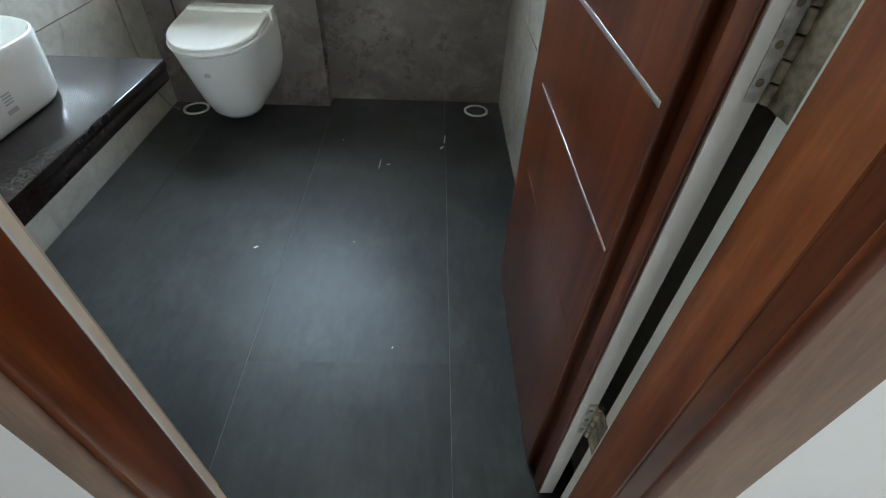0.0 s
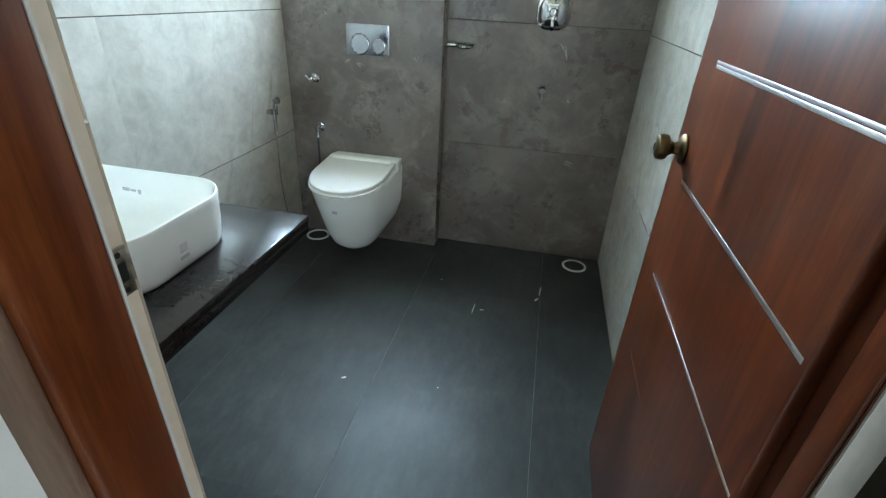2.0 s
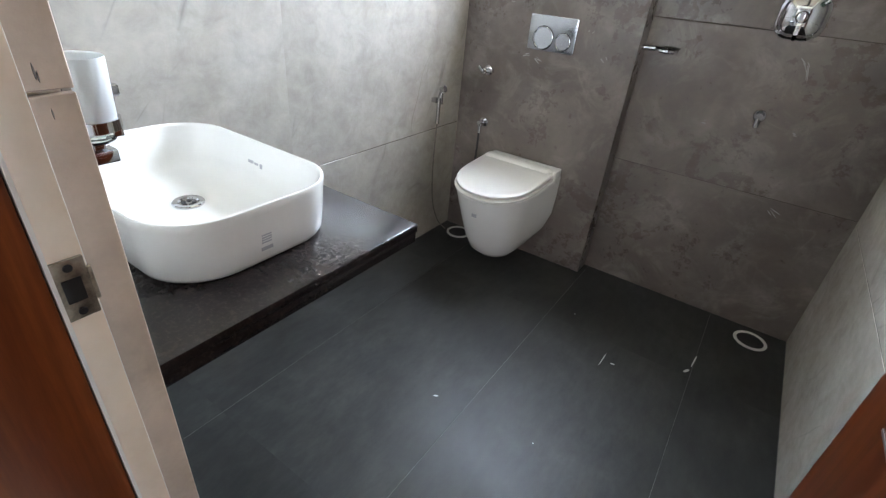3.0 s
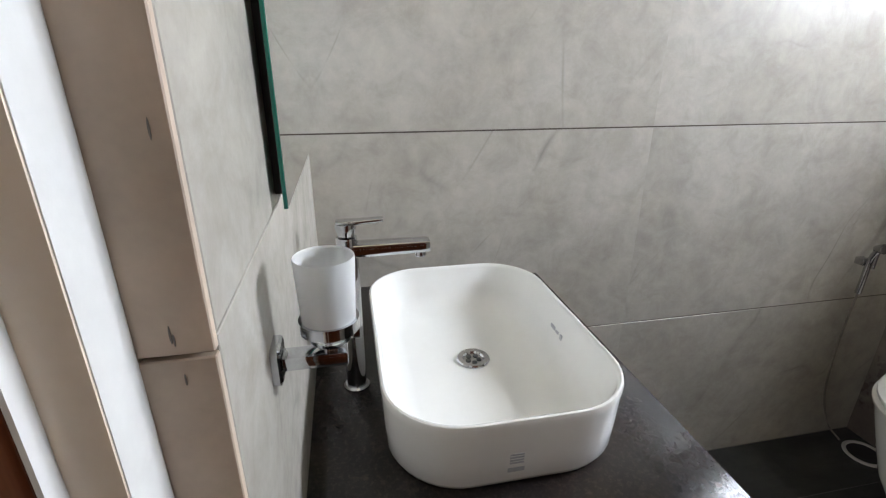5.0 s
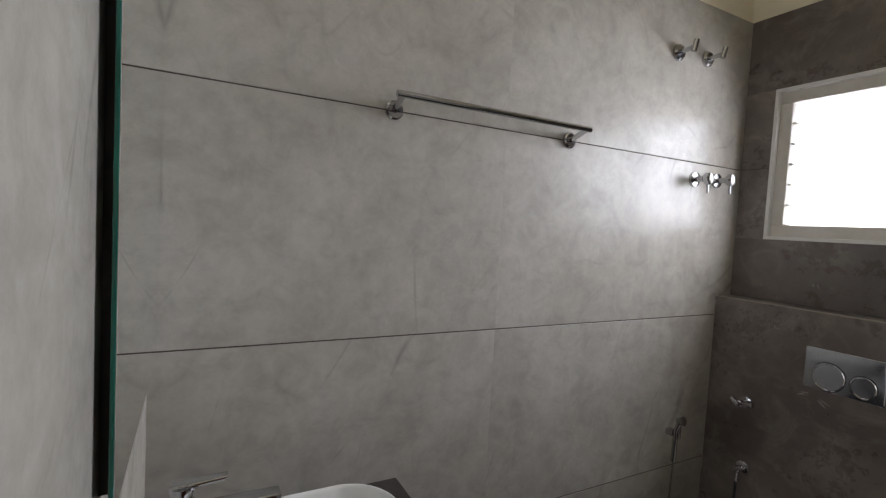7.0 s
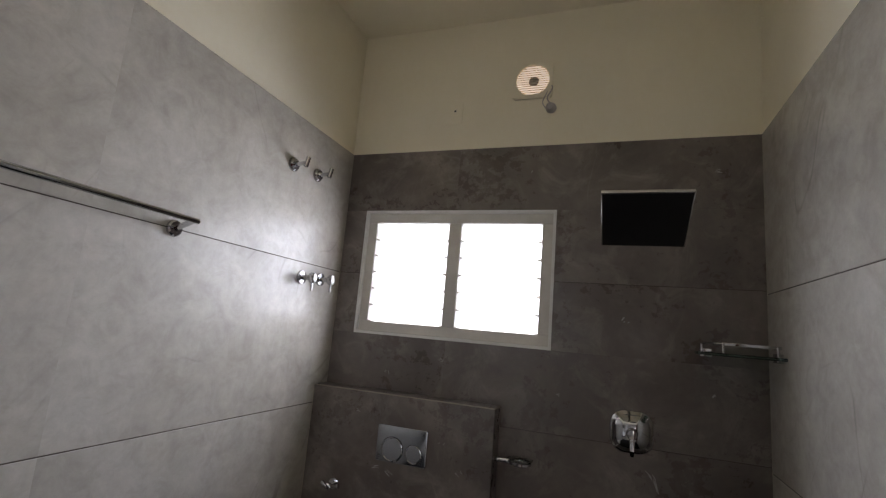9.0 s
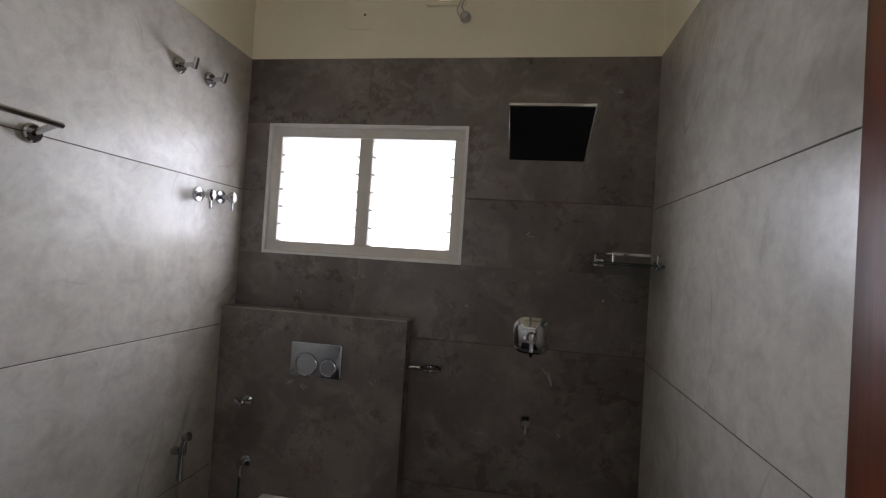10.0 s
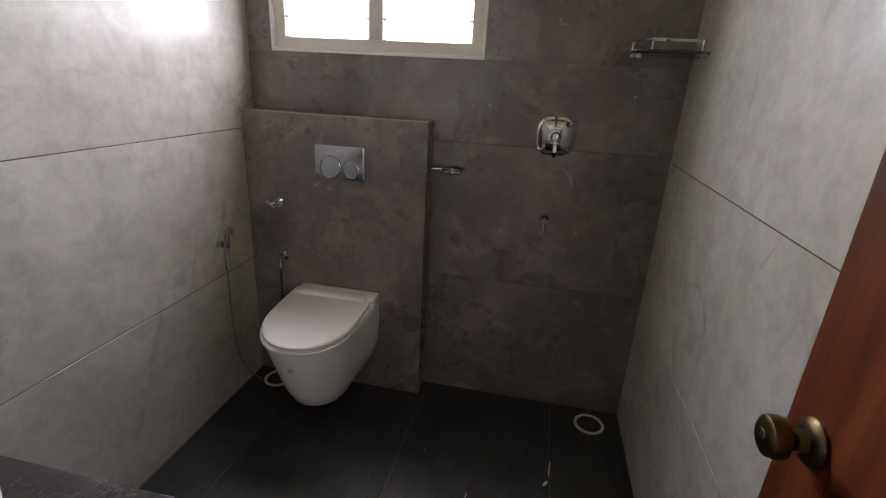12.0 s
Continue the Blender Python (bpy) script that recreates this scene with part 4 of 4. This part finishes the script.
tagged(mesh_ob("reveal_smudges", own, HOSE_GREY), "dark cement smudges on the tan door reveal", "smudges", "", "stuff")

# dried paint specks on the floor
own = bmesh.new()
rng = random.Random(4)
for x, y, l, w, a in ((1.455, 1.98, 0.09, 0.006, 85), (1.44, 1.90, 0.035, 0.012, 60), (1.15, 1.74, 0.09, 0.004, 88), (1.19, 1.74, 0.02, 0.008, 10), (0.74, 1.16, 0.02, 0.008, 30), (1.28, 0.72, 0.008, 0.003, 80), (0.95, 1.95, 0.006, 0.005, 0), (1.10, 1.20, 0.005, 0.004, 20)):
    q = lathe([(0, 0), (1, 0), (0.8, 1), (0, 1)], Matrix.Translation((x, y, 0.0003)) @ Matrix.Rotation(radians(a), 4, "Z") @ Matrix.Diagonal((l / 2, w / 2, 0.0007, 1)), 9)
    join(own, q)
specks = tagged(mesh_ob("paint_specks", own, SCUFF), "dried white paint drips on the dark floor tiles", "paint drips", "", "stuff")


# ---- tiles, piece by piece ----
def tile_mesh(cache, w, h, material):
    key = (round(w, 4), round(h, 4), material.name)
    if key not in cache:
        own = box(-w / 2, w / 2, -h / 2, h / 2, 0, T, 0.0009, 1)
        me = bpy.data.meshes.new("tile")
        own.to_mesh(me)
        own.free()
        me.materials.append(material)
        cache[key] = me
    return cache[key]


TILES = {}


def lay(parent, material, frame_m, us, vs, gap_u, gap_v, holes=(), name="tile"):
    """Tiles between the joint lines us and vs of a plane; frame_m maps (u, v, out). A hole cuts tiles into pieces."""
    for u0, u1 in zip(us, us[1:]):
        for v0, v1 in zip(vs, vs[1:]):
            cells = [(u0 + gap_u / 2, u1 - gap_u / 2, v0 + gap_v / 2, v1 - gap_v / 2)]
            for hu0, hu1, hv0, hv1 in holes:
                out = []
                for a, b, c, d in cells:
                    if hu0 >= b or hu1 <= a or hv0 >= d or hv1 <= c:
                        out.append((a, b, c, d))
                        continue
                    out += [(a, b, c, min(d, hv0))] * (c < hv0) + [(a, b, max(c, hv1), d)] * (d > hv1)
                    c2, d2 = max(c, hv0), min(d, hv1)
                    out += [(a, min(b, hu0), c2, d2)] * (a < hu0) + [(max(a, hu1), b, c2, d2)] * (b > hu1)
                cells = out
            for a, b, c, d in cells:
                if b - a < 0.004 or d - c < 0.004:
                    continue
                ob = new(name, tile_mesh(TILES, b - a, d - c, material))
                ob.parent = parent
                ob.matrix_basis = frame_m @ Matrix.Translation(((a + b) / 2, (c + d) / 2, 0))


def wall_frame(origin, u, v):
    u, v = Vector(u), Vector(v)
    n = u.cross(v)
    return Matrix(((u.x, v.x, n.x, origin[0]), (u.y, v.y, n.y, origin[1]), (u.z, v.z, n.z, origin[2]), (0, 0, 0, 1)))


COURSES = (0, 0.6, 1.2, 1.8, TOP)
# grout beds just behind the tile faces
structure("grout_bed_west", box(-T + 0.0005, -0.0018, YF, YB, 0, TOP - 0.002), GROUT, "dark grout between the pale wall tiles", "grout")
structure("grout_bed_east", box(W + 0.0018, W + T - 0.0005, YF, YB, 0, TOP - 0.002), GROUT, "dark grout between the pale wall tiles", "grout")
bm = box(0, WX0, YB + 0.0018, YB + T - 0.0005, 0, TOP - 0.002)
box(WX1, W, YB + 0.0018, YB + T - 0.0005, 0, TOP - 0.002, bm=bm), box(WX0, WX1, YB + 0.0018, YB + T - 0.0005, 0, WZ0, bm=bm), box(WX0, WX1, YB + 0.0018, YB + T - 0.0005, WZ1, TOP - 0.002, bm=bm)
structure("grout_bed_north", bm, GROUT, "dark grout between the dark wall tiles", "grout")
bm = box(0.001, DL - T - 0.001, YF - T + 0.0005, YF - 0.0018, 0, TOP - 0.002)
structure("grout_bed_south", bm, EDGE, "pale grout between the tiles beside the mirror", "grout")
lay(wall_west, LIGHT_TILE, wall_frame((-T, 0, 0), (0, 1, 0), (0, 0, 1)), (YF - T + 0.001, 1.214, YB), COURSES, -0.0018, 0.0034)
lay(wall_east, LIGHT_TILE, wall_frame((W + T, 0, 0), (0, -1, 0), (0, 0, 1)), (-YB, -1.21, -YF + T - 0.001), (0, 0.586, 1.182, 1.787, TOP), -0.0018, 0.0034)
lay(wall_north, DARK_TILE, wall_frame((0, YB + T, 0), (1, 0, 0), (0, 0, 1)), (0, 0.568, W), COURSES, -0.0018, 0.003, holes=((WX0, WX1, WZ0, WZ1),))
lay(wall_south, LIGHT_TILE, wall_frame((0, YF - T, 0), (-1, 0, 0), (0, 0, 1)), (-W, -1.2, 0), (0, 0.585, 1.190, 1.79, TOP), -0.0018, 0.0022, holes=((-DR - T, -DL + T, -0.1, DH),))
lay(wall_south, REVEAL_TILE, wall_frame((DL - T, 0, 0), (0, 1, 0), (0, 0, 1)), (YI - 0.001, YF - 0.0005), (0, 0.575, 1.180, 1.78, DH), 0.0, 0.0032, name="reveal_tile")
lay(wall_south, REVEAL_TILE, wall_frame((DR + T, 0, 0), (0, -1, 0), (0, 0, 1)), (-YF + 0.0005, -YI + 0.001), (0, 0.575, 1.180, 1.78, DH), 0.0, 0.0032, name="reveal_tile")
lay(ledge, DARK_TILE, wall_frame((0, YL + T, 0), (1, 0, 0), (0, 0, 1)), (0, LEDGE_X), (0, 1.28), 0.0, 0.0)
lay(ledge, DARK_TILE, wall_frame((LEDGE_X - T, 0, 0), (0, 1, 0), (0, 0, 1)), (YL + 0.0085, YB), (0, 1.28), 0.0, 0.0)
lay(ledge, DARK_TILE, wall_frame((0, 0, LEDGE_Z - T), (1, 0, 0), (0, 1, 0)), (0, LEDGE_X - T - 0.0005), (YL + 0.0085, YB), 0.0, 0.0)
lay(floor, FLOOR_TILE, wall_frame((0, 0, -T), (1, 0, 0), (0, 1, 0)), (0, 0.243, 0.850, 1.457, W), (YO + 0.10, 0.665, 1.865, YB), 0.0012, -0.0018)
